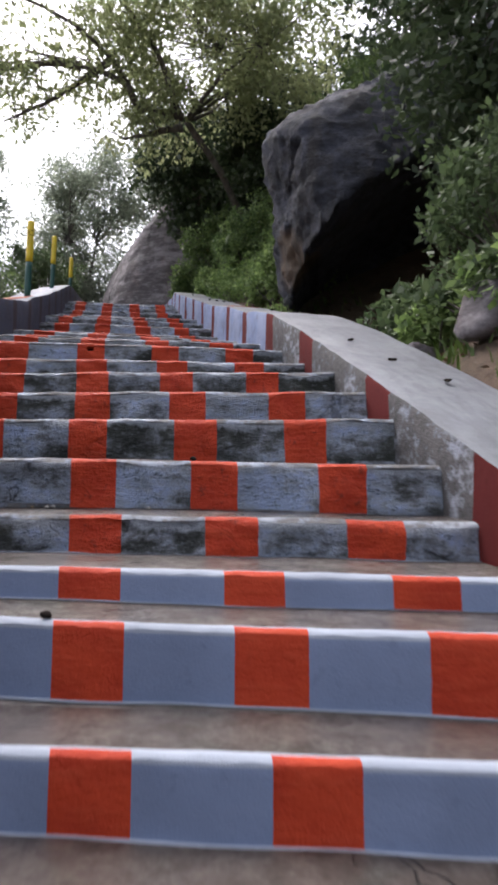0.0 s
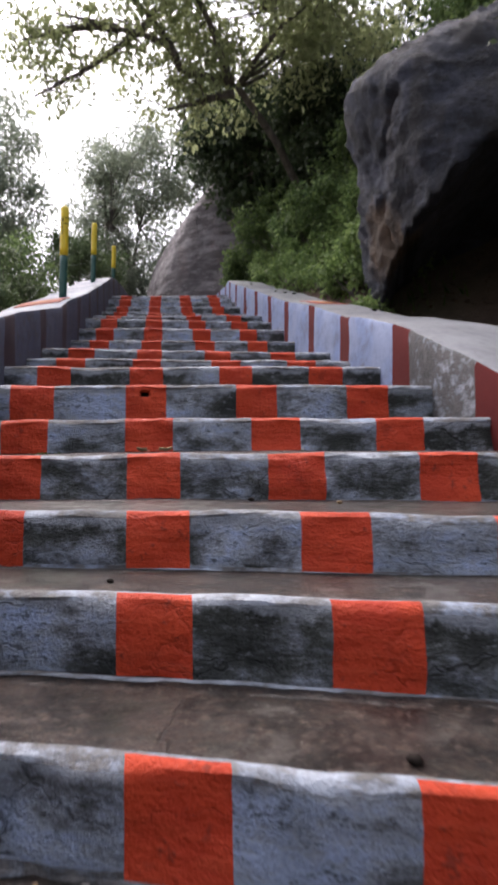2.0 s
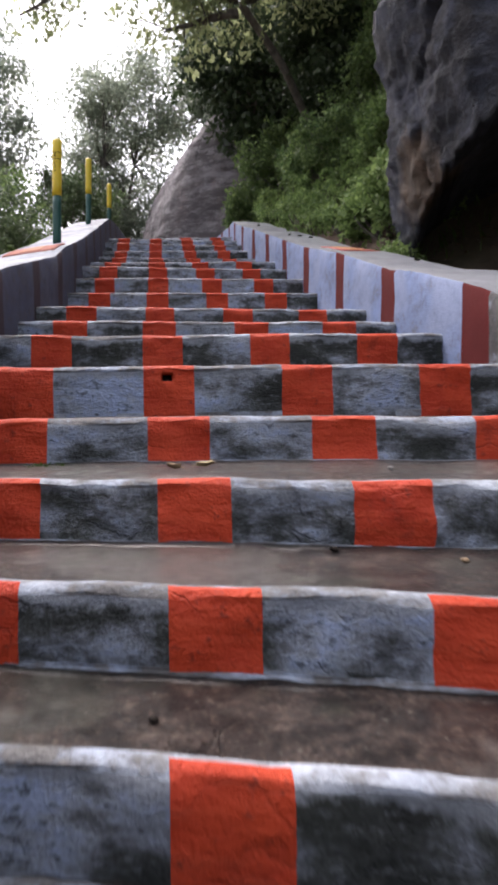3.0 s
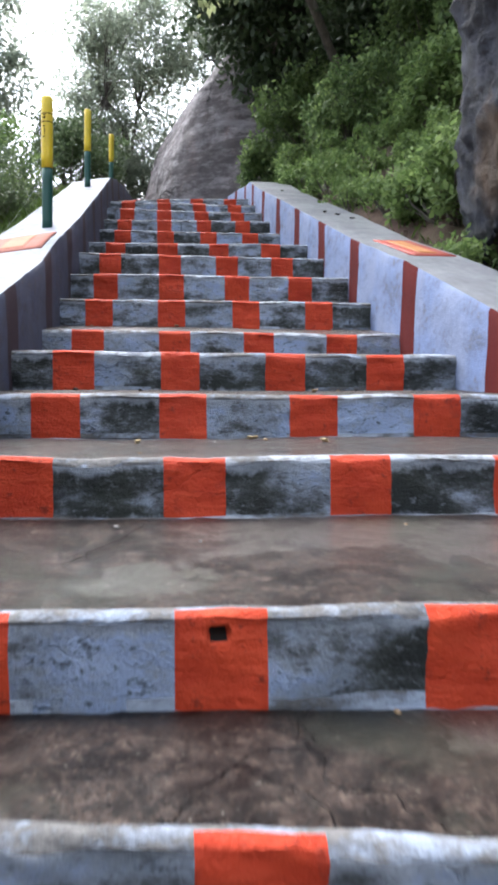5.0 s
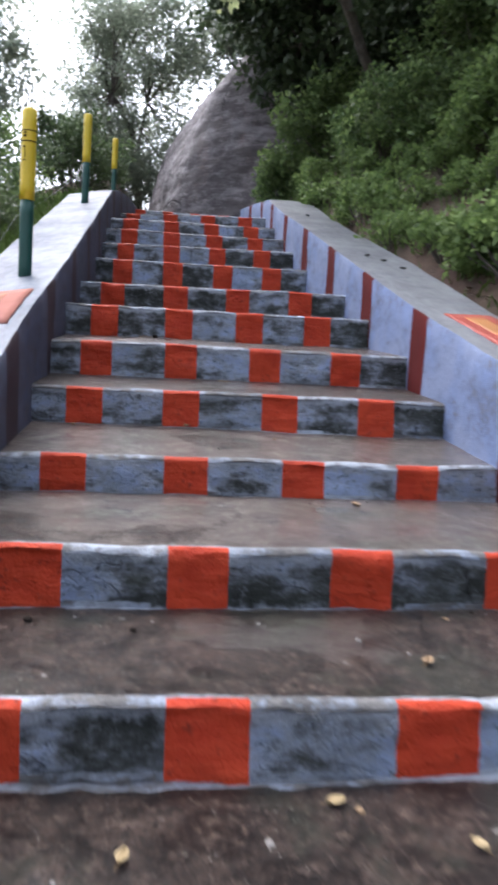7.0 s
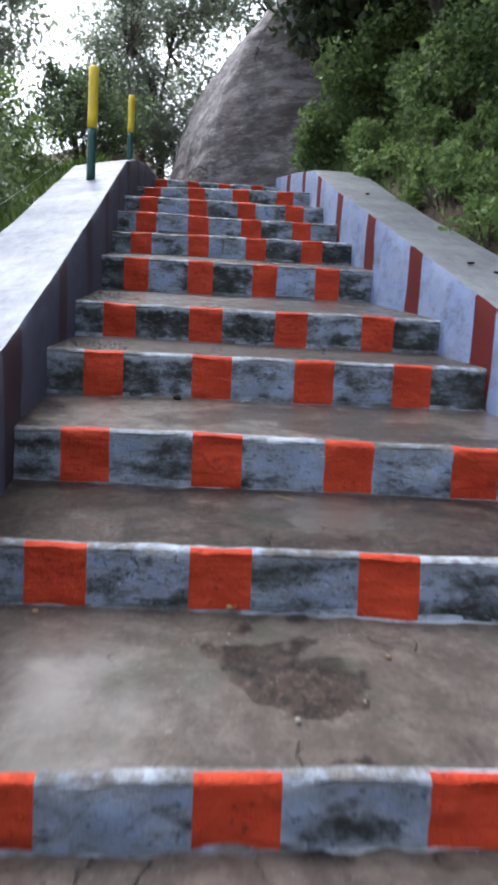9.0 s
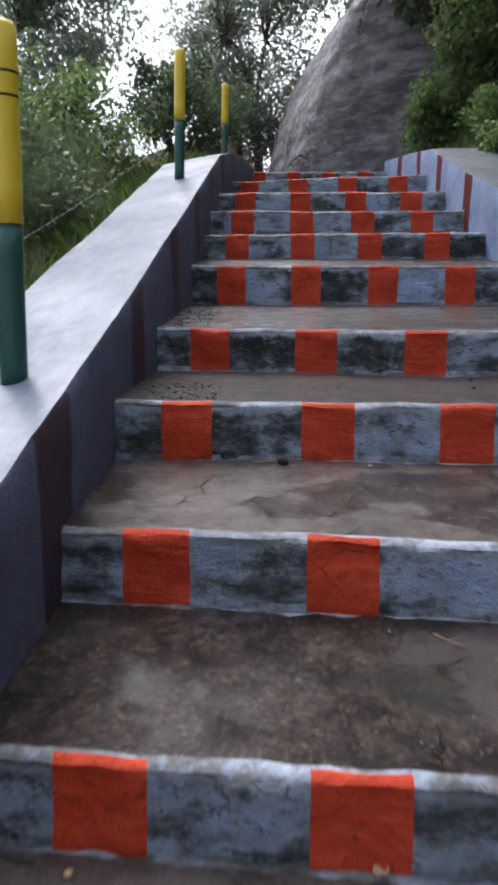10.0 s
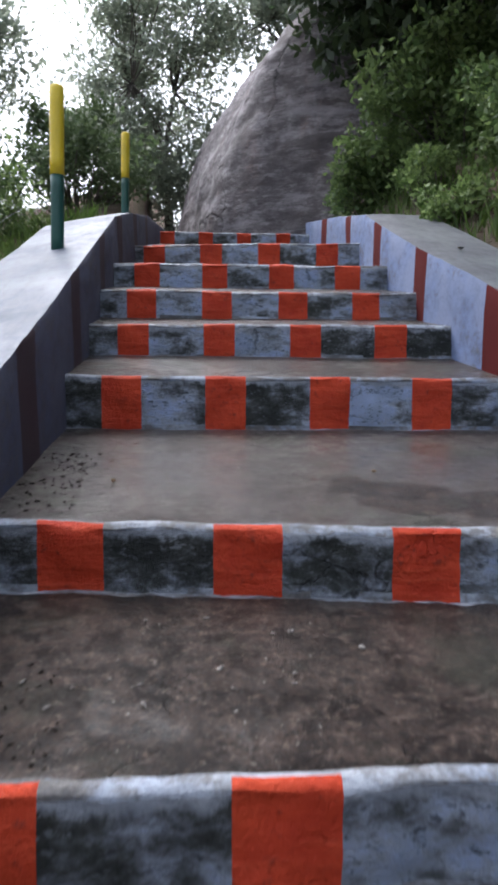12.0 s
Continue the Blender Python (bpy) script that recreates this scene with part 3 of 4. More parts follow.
wall_right = build_parapet("wall_east", "low limewashed parapet with maroon bands and a concrete top", RIGHT_TOP, RIGHT_IN, 1, RIGHT_WIDE, RIGHT_BANDS, [WALL_PAINT, MAROON, SLAB, WALL_OLD], 5.45, 0.0)
wall_left = build_parapet("wall_west", "low parapet with maroon bands, its face darkened for shade, and a whitewashed top", LEFT_TOP, LEFT_IN, -1, LEFT_WIDE, LEFT_BANDS, [WALL_SHADED, MAROON_SHADED, SLAB_LIME, WALL_SHADED], -1, 0.09)


def build_patch(name, label, x0, x1, y0, y1, top_t, fall, field, heart):
    """A painted square on a parapet's top: a red field with a yellow heart."""
    ob = thing(name, ((x0 + x1) / 2, (y0 + y1) / 2, lerp_table(top_t, (y0 + y1) / 2)))
    c = Vector(ob.location)
    for nm, inset, lift, mt in (("field", 0.0, 0.007, field), ("heart", 0.30, 0.011, heart)):
        bm = bmesh.new()
        ax, bx = x0 + (x1 - x0) * inset, x1 - (x1 - x0) * inset
        ay, by = y0 + (y1 - y0) * inset * 0.4, y1 - (y1 - y0) * inset * 0.4
        g = []
        for a in range(9):
            row = []
            for b in range(9):
                x, y = ax + (bx - ax) * a / 8 + 0.008 * nz(a, b, 1.0, 3.3), ay + (by - ay) * b / 8 + 0.012 * nz(b, a, 4.0, 3.3)
                row.append(bm.verts.new(Vector((x, y, lerp_table(top_t, y) - fall * (abs(x) - 0.66) / 0.56 + lift)) - c))
            g.append(row)
        for a in range(8):
            for b in range(8):
                bm.faces.new((g[a][b], g[a + 1][b], g[a + 1][b + 1], g[a][b + 1]))
        ext = bmesh.ops.extrude_face_region(bm, geom=list(bm.faces))
        bmesh.ops.translate(bm, verts=[v for v in ext["geom"] if isinstance(v, bmesh.types.BMVert)], vec=(0, 0, -0.012))
        bmesh.ops.recalc_face_normals(bm, faces=bm.faces)
        part(nm, bm, mt, ob)
    return tagged(ob, label, "painted mark")


build_patch("painted_square", "red and yellow painted square on the parapet top", 1.55, 1.82, 8.42, 9.30, RIGHT_TOP, 0.0, PATCH_RED, PATCH_YELLOW)
build_patch("painted_square", "faded pink painted square on the whitewashed parapet top", -1.12, -0.72, 8.75, 9.45, LEFT_TOP, 0.09, PATCH_FADED, PATCH_FADED_HEART)


# ---- posts on the west parapet ----
def build_post(x, y, height, lean, r, label, marks=()):
    z = lerp_table(LEFT_TOP, y) - 0.09 * (0.64 + x) / -0.56 * 1.0 - 0.02
    post = thing("railing_post", (x, y, z))
    split = 0.48

    def tube(h0, h1, rad, cap):
        bm = bmesh.new()
        rings = []
        for k in range(7):
            h = h0 + (h1 - h0) * k / 6
            rr = rad * (1 + 0.03 * nz(h, x, y, 9.0))
            rings.append([bm.verts.new((lean[0] * h + rr * math.cos(a), lean[1] * h + rr * math.sin(a), h)) for a in [2 * math.pi * j / 16 for j in range(16)]])
        if cap:
            rings.append([bm.verts.new((lean[0] * h1 + 0.75 * rad * math.cos(a), lean[1] * h1 + 0.75 * rad * math.sin(a), h1 + 0.012)) for a in [2 * math.pi * j / 16 for j in range(16)]])
        for a, b in zip(rings, rings[1:]):
            for j in range(16):
                bm.faces.new((a[j], a[(j + 1) % 16], b[(j + 1) % 16], b[j]))
        bm.faces.new(rings[0][::-1])
        bm.faces.new(rings[-1])
        return bm

    part("pole", tube(0, height * split, r, False), POST_GREEN, post, "green-painted lower pole")
    part("sleeve", tube(height * split - 0.004, height, r * 1.08, True), POST_YELLOW, post, "yellow-painted upper sleeve")
    for h, tall, a0, a1 in marks:                # worn dark paint on the sleeve, facing the stairs
        bm = bmesh.new()
        ring = [[bm.verts.new((lean[0] * hh + rr * math.cos(a), lean[1] * hh + rr * math.sin(a), hh)) for a in [radians(a0 + (a1 - a0) * j / 8) for j in range(9)]]
                for rr, hh in ((r * 1.085, h), (r * 1.11, h), (r * 1.11, h + tall), (r * 1.085, h + tall))]
        for lo, hi in zip(ring, ring[1:]):
            for j in range(8):
                bm.faces.new((lo[j], lo[j + 1], hi[j + 1], hi[j]))
        part("mark", bm, CHAR, post, "dark worn painted mark")
    return tagged(post, label, "post", "posts on the parapet")


build_post(-0.845, 9.93, 0.97, (0.02, 0.0), 0.040, "green and yellow pipe post with dark marks on its yellow sleeve",
           [(0.85, 0.006, -150, 20), (0.815, 0.014, 235, 262), (0.835, 0.008, 238, 262), (0.79, 0.006, -150, 0), (0.755, 0.010, 236, 255), (0.70, 0.045, 250, 256), (0.68, 0.008, 236, 258)])
build_post(-0.89, 13.95, 0.96, (0.02, 0.0), 0.040, "green and yellow pipe post on the whitewashed parapet")
build_post(-0.79, 17.4, 0.86, (0.02, 0.0), 0.040, "green and yellow pipe post on the whitewashed parapet")


def build_wire():
    """A thin slack wire tied from post to post, its loose end down on the parapet."""
    wire = thing("wire", (-0.84, 9.93, lerp_table(LEFT_TOP, 9.93) + 0.31))
    c = Vector(wire.location)
    ends = [Vector((-1.14, 9.35, lerp_table(LEFT_TOP, 9.35) - 0.085)), Vector((-0.90, 9.93, c.z)), Vector((-0.94, 13.95, lerp_table(LEFT_TOP, 13.95) + 0.30))]
    for name, a, b, sag in (("loose_end", ends[0], ends[1], 0.03), ("span", ends[1], ends[2], 0.03)):
        bm = bmesh.new()
        rings = []
        for k in range(17):
            t = k / 16
            q = a.lerp(b, t) - c - Vector((0, 0, 4 * sag * t * (1 - t)))
            rings.append([bm.verts.new(q + 0.0009 * Vector((math.cos(j * 1.2566), 0, math.sin(j * 1.2566)))) for j in range(5)])
        for lo, hi in zip(rings, rings[1:]):
            for j in range(5):
                bm.faces.new((lo[j], lo[(j + 1) % 5], hi[(j + 1) % 5], hi[j]))
        bm.faces.new(rings[0][::-1])
        bm.faces.new(rings[-1])
        part(name, bm, WIRE, wire)
    return tagged(wire, "thin grey wire tied between the posts on the parapet", "wire")


build_wire()


# ---- ground ----
def ground_z(x, y):
    """The hillside: it climbs with the stairs, rises to the east and falls away to the west."""
    yc = min(max(y, -6.0), 26.0)
    slope = 0.275 * yc + 1.27
    if y > 26:
        slope += 0.12 * (y - 26)
    if x > 1.88:
        u = x - 1.88
        cave = math.exp(-((y - 7.6) / 2.1) ** 2)
        steep = 0.55 * min(u, 7.0) * (1 - cave) + 0.5 * max(0.0, min(u, 7.0) - 3.4) * cave
        h = slope + 0.10 + steep + 0.2 * max(0.0, min(u, 40) - 7.0) - 0.35 * math.exp(-u * 2.5) - 0.75 * cave
    elif x < -1.15:
        u = -1.15 - x
        h = slope - 0.30 - 0.28 * min(u, 30.0)
    else:
        h = slope - 1.6
        if y < 0.9:
            h = min(h, 0.2 + 0.1 * min(0.0, y))
    far = max(abs(x), abs(y))
    h += 0.16 * nz(x, y, 0.0, 0.6) + 0.06 * nz(x, y, 3.0, 2.2)
    if far > 60:
        h -= 0.05 * (far - 60)
    return h


def build_ground():
    near_x = [-1.2, -1.14, -0.9, 0.3, 1.5, 1.86, 1.9]
    xs = sorted(set([round(v, 2) for v in np.arange(-14, 14.01, 0.4)] + near_x + [-600, -300, -150, -80, -50, -35, -25, -18, 18, 25, 35, 50, 80, 150, 300, 600]))
    ys = sorted(set([round(v, 2) for v in np.arange(-8, 32.01, 0.4)] + [-600, -300, -150, -80, -50, -30, -20, -12, 36, 42, 50, 65, 80, 150, 300, 600]))
    bm = bmesh.new()
    g = [[bm.verts.new((x, y, ground_z(x, y))) for y in ys] for x in xs]
    for a in range(len(xs) - 1):
        for b in range(len(ys) - 1):
            bm.faces.new((g[a][b], g[a + 1][b], g[a + 1][b + 1], g[a][b + 1]))
    return tagged(part("ground", bm, SOIL), "steep earthy hillside with leaf litter and grass", "ground", kind="structure")


build_ground()


# ---- rocks ----
def build_rock(name, label, centre, planes, amp, scale, mat, seed, soft=10.0, hollows=(), res=5, clefts=()):
    """A boulder: the rounded core of some half-spaces (normal, distance), roughened, with hollows (centre, radii, push) and clefts (end, end, half width)."""
    bm = bmesh.new()
    bmesh.ops.create_icosphere(bm, subdivisions=res, radius=1.0)
    pl = [(Vector(n).normalized(), d) for n, d in planes]
    c = Vector(centre)
    for v in bm.verts:
        d = v.co.normalized()
        s = sum((max(0.0, n.dot(d)) / h) ** soft for n, h in pl)
        r = s ** (-1.0 / soft) if s > 1e-60 else 5.0
        p = d * min(r, 9.0)
        q = p * scale + Vector((seed, seed * 0.7, 0))
        crag = sum((0.25 + abs(noise.noise(q * f + Vector((f, 0, seed))))) * g for f, g in ((1.1, 0.36), (2.7, 0.20), (6.0, 0.20), (13.0, 0.30)))
        along, across = q.dot(Vector((0.62, 0.25, 0.74))), q.dot(Vector((-0.74, 0.1, 0.66)))
        ridge = abs(noise.noise(Vector((along * 0.9, across * 3.4, seed)))) + 0.5 * abs(noise.noise(Vector((along * 2.2, across * 8.0, seed + 5))))
        p += d * amp * (0.8 * noise.noise(q * 0.6) + crag - 0.48 - 0.18 * ridge)
        w = c + p
        for hc, hr, push in hollows:
            u = Vector(((w.x - hc[0]) / hr[0], (w.y - hc[1]) / hr[1], (w.z - hc[2]) / hr[2])).length
            if u < 1:
                w += Vector(push) * min(1.0, (1 - u * u) * 7.0)
        way = (w - c).normalized()
        for a, b, wide in clefts:
            da, db = (Vector(a) - c).normalized(), (Vector(b) - c).normalized()
            t = (way - da).dot(db - da) / (db - da).length_squared
            if -0.02 < t < 1.02 and way.dot(da) > 0.8:
                off = abs((w - c).dot(da.cross(db).normalized()) + 0.06 * noise.noise(Vector((t * 4.0, wide, 0))))
                half = wide * (0.35 + 0.65 * math.sin(math.pi * min(1.0, max(0.0, t + 0.1))))
                if off < half:
                    w -= way * 0.16 * (1 - off / half)
        v.co = w - c
    ob = part(name, bm, mat)
    ob.location = c
    return tagged(ob, label, "boulder")


CLEFTS = [((2.20, 8.05, 5.40), (2.09, 8.45, 5.00), 0.036), ((2.21, 8.6, 4.67), (2.15, 8.6, 4.0), 0.04)]
build_rock("boulder", "huge dark grey overhanging boulder, darkened for shade, with a cave beneath", (5.2, 9.6, 5.0),
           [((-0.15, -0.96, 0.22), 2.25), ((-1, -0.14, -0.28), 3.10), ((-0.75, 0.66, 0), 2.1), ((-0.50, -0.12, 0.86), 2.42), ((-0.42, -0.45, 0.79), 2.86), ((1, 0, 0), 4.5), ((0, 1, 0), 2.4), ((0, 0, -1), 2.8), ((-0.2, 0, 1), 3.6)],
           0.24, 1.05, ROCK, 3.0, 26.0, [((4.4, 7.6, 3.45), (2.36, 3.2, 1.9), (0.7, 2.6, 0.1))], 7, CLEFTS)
build_rock("rock_outcrop", "great sloping brown-grey rock face beyond the top of the stairs", (4.78, 22.0, 6.0),
           [((-0.97, -0.12, 0.20), 4.88), ((-0.90, -0.15, 0.40), 4.92), ((-0.66, -0.15, 0.74), 4.85), ((-0.20, -0.22, 0.955), 4.45), ((-0.5, -0.85, 0.15), 4.05), ((1, 0, 0), 5.0), ((0, 1, 0), 4.0), ((0, 0, -1), 3.0)],
           0.17, 1.3, ROCK_FAR, 11.0, 24.0, (), 7)
for k, (x, y, r) in enumerate([(2.15, 5.9, 0.09), (2.4, 5.6, 0.15), (2.1, 4.7, 0.12), (2.25, 4.0, 0.16), (2.7, 6.2, 0.14), (2.15, 3.3, 0.12), (2.6, 5.0, 0.17)]):
    build_rock("stone", "rough brown-grey stone on the bank beside the parapet", (x, y, ground_z(x, y) + 0.3 * r),
               [((-1, 0, 0.2), r), ((1, 0.2, 0), r * 1.1), ((0, 1, 0.1), r * 1.2), ((0.1, -1, 0), r), ((0.2, 0, 1), r * 0.7), ((0, 0, -1), r * 0.8), ((0.6, -0.7, 0.5), r * 0.9)],
               0.10 * r / 0.25, 3.0, ROCK_FAR, 20.0 + k, 9.0, (), 3)


# ---- plants ----
def leaf_cloud(rng, centres, radii, count, size, droop=0.3, aspect=0.5):
    """Corners of count leaves, gathered in clumps."""
    k = rng.integers(0, len(centres), count)
    d = rng.normal(size=(count, 3))
    d /= np.linalg.norm(d, axis=1, keepdims=True)
    d *= (rng.random((count, 1)) ** 0.45)
    p = centres[k] + d * radii[k]
    u = rng.normal(size=(count, 3))
    u[:, 2] -= droop
    u /= np.linalg.norm(u, axis=1, keepdims=True)
    w = np.cross(u, rng.normal(size=(count, 3)) + np.array([0, 0, 1.2]))
    w /= np.linalg.norm(w, axis=1, keepdims=True) + 1e-9
    n = np.cross(u, w)
    s = size * rng.uniform(0.6, 1.35, (count, 1))
    out = np.empty((count, 4, 3))
    out[:, 0] = p
    out[:, 1] = p + u * s * 0.5 + w * s * aspect * 0.5 + n * s * 0.08
    out[:, 2] = p + u * s
    out[:, 3] = p + u * s * 0.5 - w * s * aspect * 0.5 + n * s * 0.08
    return out.reshape(-1, 3)


def limb(bm, a, b, r0, r1, rnd, bend=0.12, segs=6, sides=7):
    a, b = Vector(a), Vector(b)
    axis = (b - a)
    ln = axis.length
    side = Vector((rnd.uniform(-1, 1), rnd.uniform(-1, 1), rnd.uniform(-0.2, 0.8))) * ln * bend
    rings = []
    for k in range(segs + 1):
        t = k / segs
        c = a + axis * t + side * math.sin(math.pi * t) + Vector((rnd.uniform(-1, 1), rnd.uniform(-1, 1), rnd.uniform(-1, 1))) * ln * 0.012
        q = axis.to_track_quat("Z", "Y")
        r = r0 + (r1 - r0) * t
        rings.append([bm.verts.new(c + q @ Vector((r * math.cos(2 * math.pi * j / sides), r * math.sin(2 * math.pi * j / sides), 0))) for j in range(sides)])
    for m, n in zip(rings, rings[1:]):
        for j in range(sides):
            bm.faces.new((m[j], m[(j + 1) % sides], n[(j + 1) % sides], n[j]))
    bm.faces.new(rings[0][::-1])
    bm.faces.new(rings[-1])


def build_tree(label, base, fork, crown, radii, clumps, clump_r, leaves, size, mat, seed, r0=0.16, hollow=0.35, arms=(), arm_leaves=0):
    rnd, rng = random.Random(seed), np.random.default_rng(seed)
    base, fork, crown = Vector(base), Vector(fork), Vector(crown)
    tree = thing("tree", base)
    bm = bmesh.new()
    limb(bm, (0, 0, -0.3), fork - base, r0, r0 * 0.72, rnd, 0.05, 8, 9)
    cs, rs = [], []
    mains = [fork + (crown + Vector((rnd.uniform(-.6, .6) * radii[0], rnd.uniform(-.6, .6) * radii[1], rnd.uniform(-.3, .5) * radii[2])) - fork) * 0.75 for _ in range(5)]
    for mpt in mains:
        limb(bm, fork - base, mpt - base, r0 * 0.55, r0 * 0.22, rnd, 0.12, 7, 7)
    for _ in range(clumps):
        d = Vector((rnd.gauss(0, 1), rnd.gauss(0, 1), rnd.gauss(0, 1))).normalized() * (hollow + (1 - hollow) * rnd.random() ** 0.6)
        c = crown + Vector((d.x * radii[0], d.y * radii[1], d.z * radii[2]))
        k = rnd.uniform(0.55, 1.35)
        cs.append(c - base)
        rs.append((clump_r * k * 1.25, clump_r * k * 1.25, clump_r * k * 0.8))
        src = min(mains, key=lambda m: (m - c).length)
        limb(bm, src - base, c - base, r0 * 0.16, r0 * 0.035, rnd, 0.10, 5, 5)
    part("trunk", bm, BARK, tree)
    array_part("crown", leaf_cloud(rng, np.array([list(c) for c in cs]), np.array(rs), leaves, size), 4, mat, tree)
    for pts in arms:                             # long bare limbs with sparse leaves
        bm = bmesh.new()
        pts = [Vector(p) - base for p in pts]
        tips = []
        for k in range(len(pts) - 1):
            ra, rb = [0.075 * (1 - j / (len(pts) - 0.6)) + 0.008 for j in (k, k + 1)]
            limb(bm, pts[k], pts[k + 1], ra, rb, rnd, 0.06, 5, 6)
            for _ in range(5):
                a = pts[k].lerp(pts[k + 1], rnd.uniform(0.2, 1.0))
                b = a + Vector((rnd.uniform(-0.7, 0.3), rnd.uniform(-0.5, 0.5), rnd.uniform(-0.5, 0.55)))
                limb(bm, a, b, 0.016, 0.005, rnd, 0.15, 4, 4)
                tips.append(list(b))
        branch = part("branch", bm, BARK, tree, "long bare grey branch")
        array_part("foliage", leaf_cloud(rng, np.array(tips), np.array([(0.42, 0.42, 0.3)] * len(tips)), arm_leaves, size, 0.6), 4, mat, branch)
    return tagged(tree, label, "tree")


build_tree("leafy green tree beyond the whitewashed parapet, paled for haze", (-5.8, 24.5, 1.5), (-5.4, 24.3, 4.6), (-4.6, 24.0, 9.0), (1.5, 2.2, 4.8), 70, 0.72, 22000, 0.14, LEAF_HAZY, 21)
build_tree("slender grey-green tree beside the rock face, paled for haze", (-0.8, 29.5, 6.0), (-0.8, 29.5, 8.5), (-1.1, 28.5, 10.9), (1.8, 1.9, 4.5), 80, 0.75, 27000, 0.14, LEAF_HAZY, 22)
build_tree("dark dense tree behind the bushes", (4.2, 19.4, 6.0), (3.4, 19.2, 8.0), (2.7, 19.2, 9.7), (1.7, 1.6, 1.7), 80, 0.6, 16000, 0.18, LEAF_DARK, 23)
build_tree("tall spreading olive-green tree over the stairs", (4.3, 17.2, 6.3), (1.6, 15.3, 9.2), (2.1, 15.0, 11.0), (2.7, 2.6, 1.9), 120, 0.6, 20000, 0.13, LEAF_OLIVE, 24, 0.09,
           arms=[[(1.49, 15, 9.1), (0.59, 15.1, 9.27), (0.02, 15, 10.18), (-1.23, 14.8, 10.9), (-2.9, 14.6, 11.15)], [(0.59, 15.1, 9.27), (0.36, 14.9, 9.58), (-0.55, 14.7, 9.76), (-1.6, 14.6, 9.89)],
                 [(0.02, 15, 10.18), (-0.45, 15, 9.7), (-1.2, 14.9, 9.05), (-1.95, 14.8, 8.55)], [(-0.55, 14.7, 9.76), (-1.43, 14.7, 9.7), (-2.1, 14.6, 9.4)],
                 [(1.49, 15, 8.89), (0.89, 15, 8.72), (0.3, 14.9, 8.5)], [(1.42, 15, 9.1), (1.15, 15, 9.9), (0.4, 15.1, 11.2), (-0.6, 15.2, 12.3)]], arm_leaves=650)
build_tree("dark leafy tree above the bushes", (4.2, 16.6, 6.2), (3.6, 16.4, 7.8), (3.3, 16.3, 9.0), (1.0, 0.8, 1.2), 50, 0.42, 11000, 0.13, LEAF_DARK, 30, 0.07)
build_tree("dark overhanging tree beside the boulder", (5.0, 5.2, 4.2), (4.5, 5.3, 5.6), (3.75, 6.2, 5.9), (1.25, 1.0, 2.1), 70, 0.45, 13000, 0.11, LEAF_DARK, 25, 0.1)
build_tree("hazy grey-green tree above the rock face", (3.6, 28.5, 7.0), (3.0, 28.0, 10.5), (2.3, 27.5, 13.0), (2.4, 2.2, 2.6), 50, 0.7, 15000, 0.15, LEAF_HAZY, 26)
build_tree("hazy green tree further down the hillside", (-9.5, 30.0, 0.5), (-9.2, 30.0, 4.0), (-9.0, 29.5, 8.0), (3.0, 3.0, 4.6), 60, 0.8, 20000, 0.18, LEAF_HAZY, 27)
build_tree("dark spreading tree behind the boulder", (8.0, 13.5, 7.0), (7.6, 13.3, 9.0), (7.2, 11.6, 10.2), (2.9, 2.8, 2.6), 100, 0.75, 17000, 0.16, LEAF_DARK, 28)
build_tree("dark tree on the upper slope", (6.5, 18.5, 8.2), (6.2, 18.3, 9.6), (5.2, 18.0, 10.6), (1.9, 2.0, 2.0), 70, 0.75, 10000, 0.17, LEAF_DARK, 29)


def build_bush(label, base, radii, clumps, clump_r, leaves, size, mat, seed, name="bush"):
    rnd, rng = random.Random(seed), np.random.default_rng(seed)
    bush = thing(name, base)
    bm = bmesh.new()
    cs, rs = [], []
    for _ in range(clumps):
        a, u = rnd.uniform(0, 2 * math.pi), rnd.random() ** 0.5
        h = rnd.random() ** 0.7
        top = (1 - 0.75 * u * u) ** 0.5
        c = Vector((radii[0] * u * math.cos(a), radii[1] * u * math.sin(a), radii[2] * (0.08 + 0.92 * h * top)))
        k = rnd.uniform(0.6, 1.3)
        cs.append(list(c))
        rs.append((clump_r * k, clump_r * k, clump_r * k * 0.9))
        limb(bm, (c.x * 0.25, c.y * 0.25, -0.1), c, 0.014, 0.004, rnd, 0.15, 4, 4)
    part("branchwork", bm, BARK, bush)
    array_part("foliage", leaf_cloud(rng, np.array(cs), np.array(rs), leaves, size, 0.0), 4, mat, bush)
    return tagged(bush, label, "bush")


def on_hill(x, y, sink=0.05):
    return (x, y, ground_z(x, y) - sink)


build_bush("bright green bush behind the parapet", on_hill(2.6, 10.2), (0.5, 0.8, 0.8), 45, 0.2, 6000, 0.075, LEAF_WEED, 31)
build_bush("dense green bush beside the parapet", on_hill(3.7, 12.9), (0.7, 0.9, 0.95), 60, 0.24, 8500, 0.085, LEAF_WEED, 32)
build_bush("tall broad-leaved bush above the soil bank", on_hill(4.4, 12.3), (1.0, 1.2, 2.9), 80, 0.36, 17000, 0.09, LEAF_BUSH, 39)
build_bush("dense green bush on the slope", on_hill(3.0, 15.2), (0.7, 1.2, 1.2), 60, 0.26, 9000, 0.085, LEAF_BUSH, 33)
build_bush("tall green bush on the upper slope", on_hill(4.2, 15.0), (1.0, 1.1, 2.4), 80, 0.34, 15000, 0.09, LEAF_BUSH, 48)
build_bush("great dark green bush in front of the rock face", (3.4, 18.0, 6.1), (1.65, 1.0, 2.2), 130, 0.34, 21000, 0.10, LEAF_BUSH, 43)
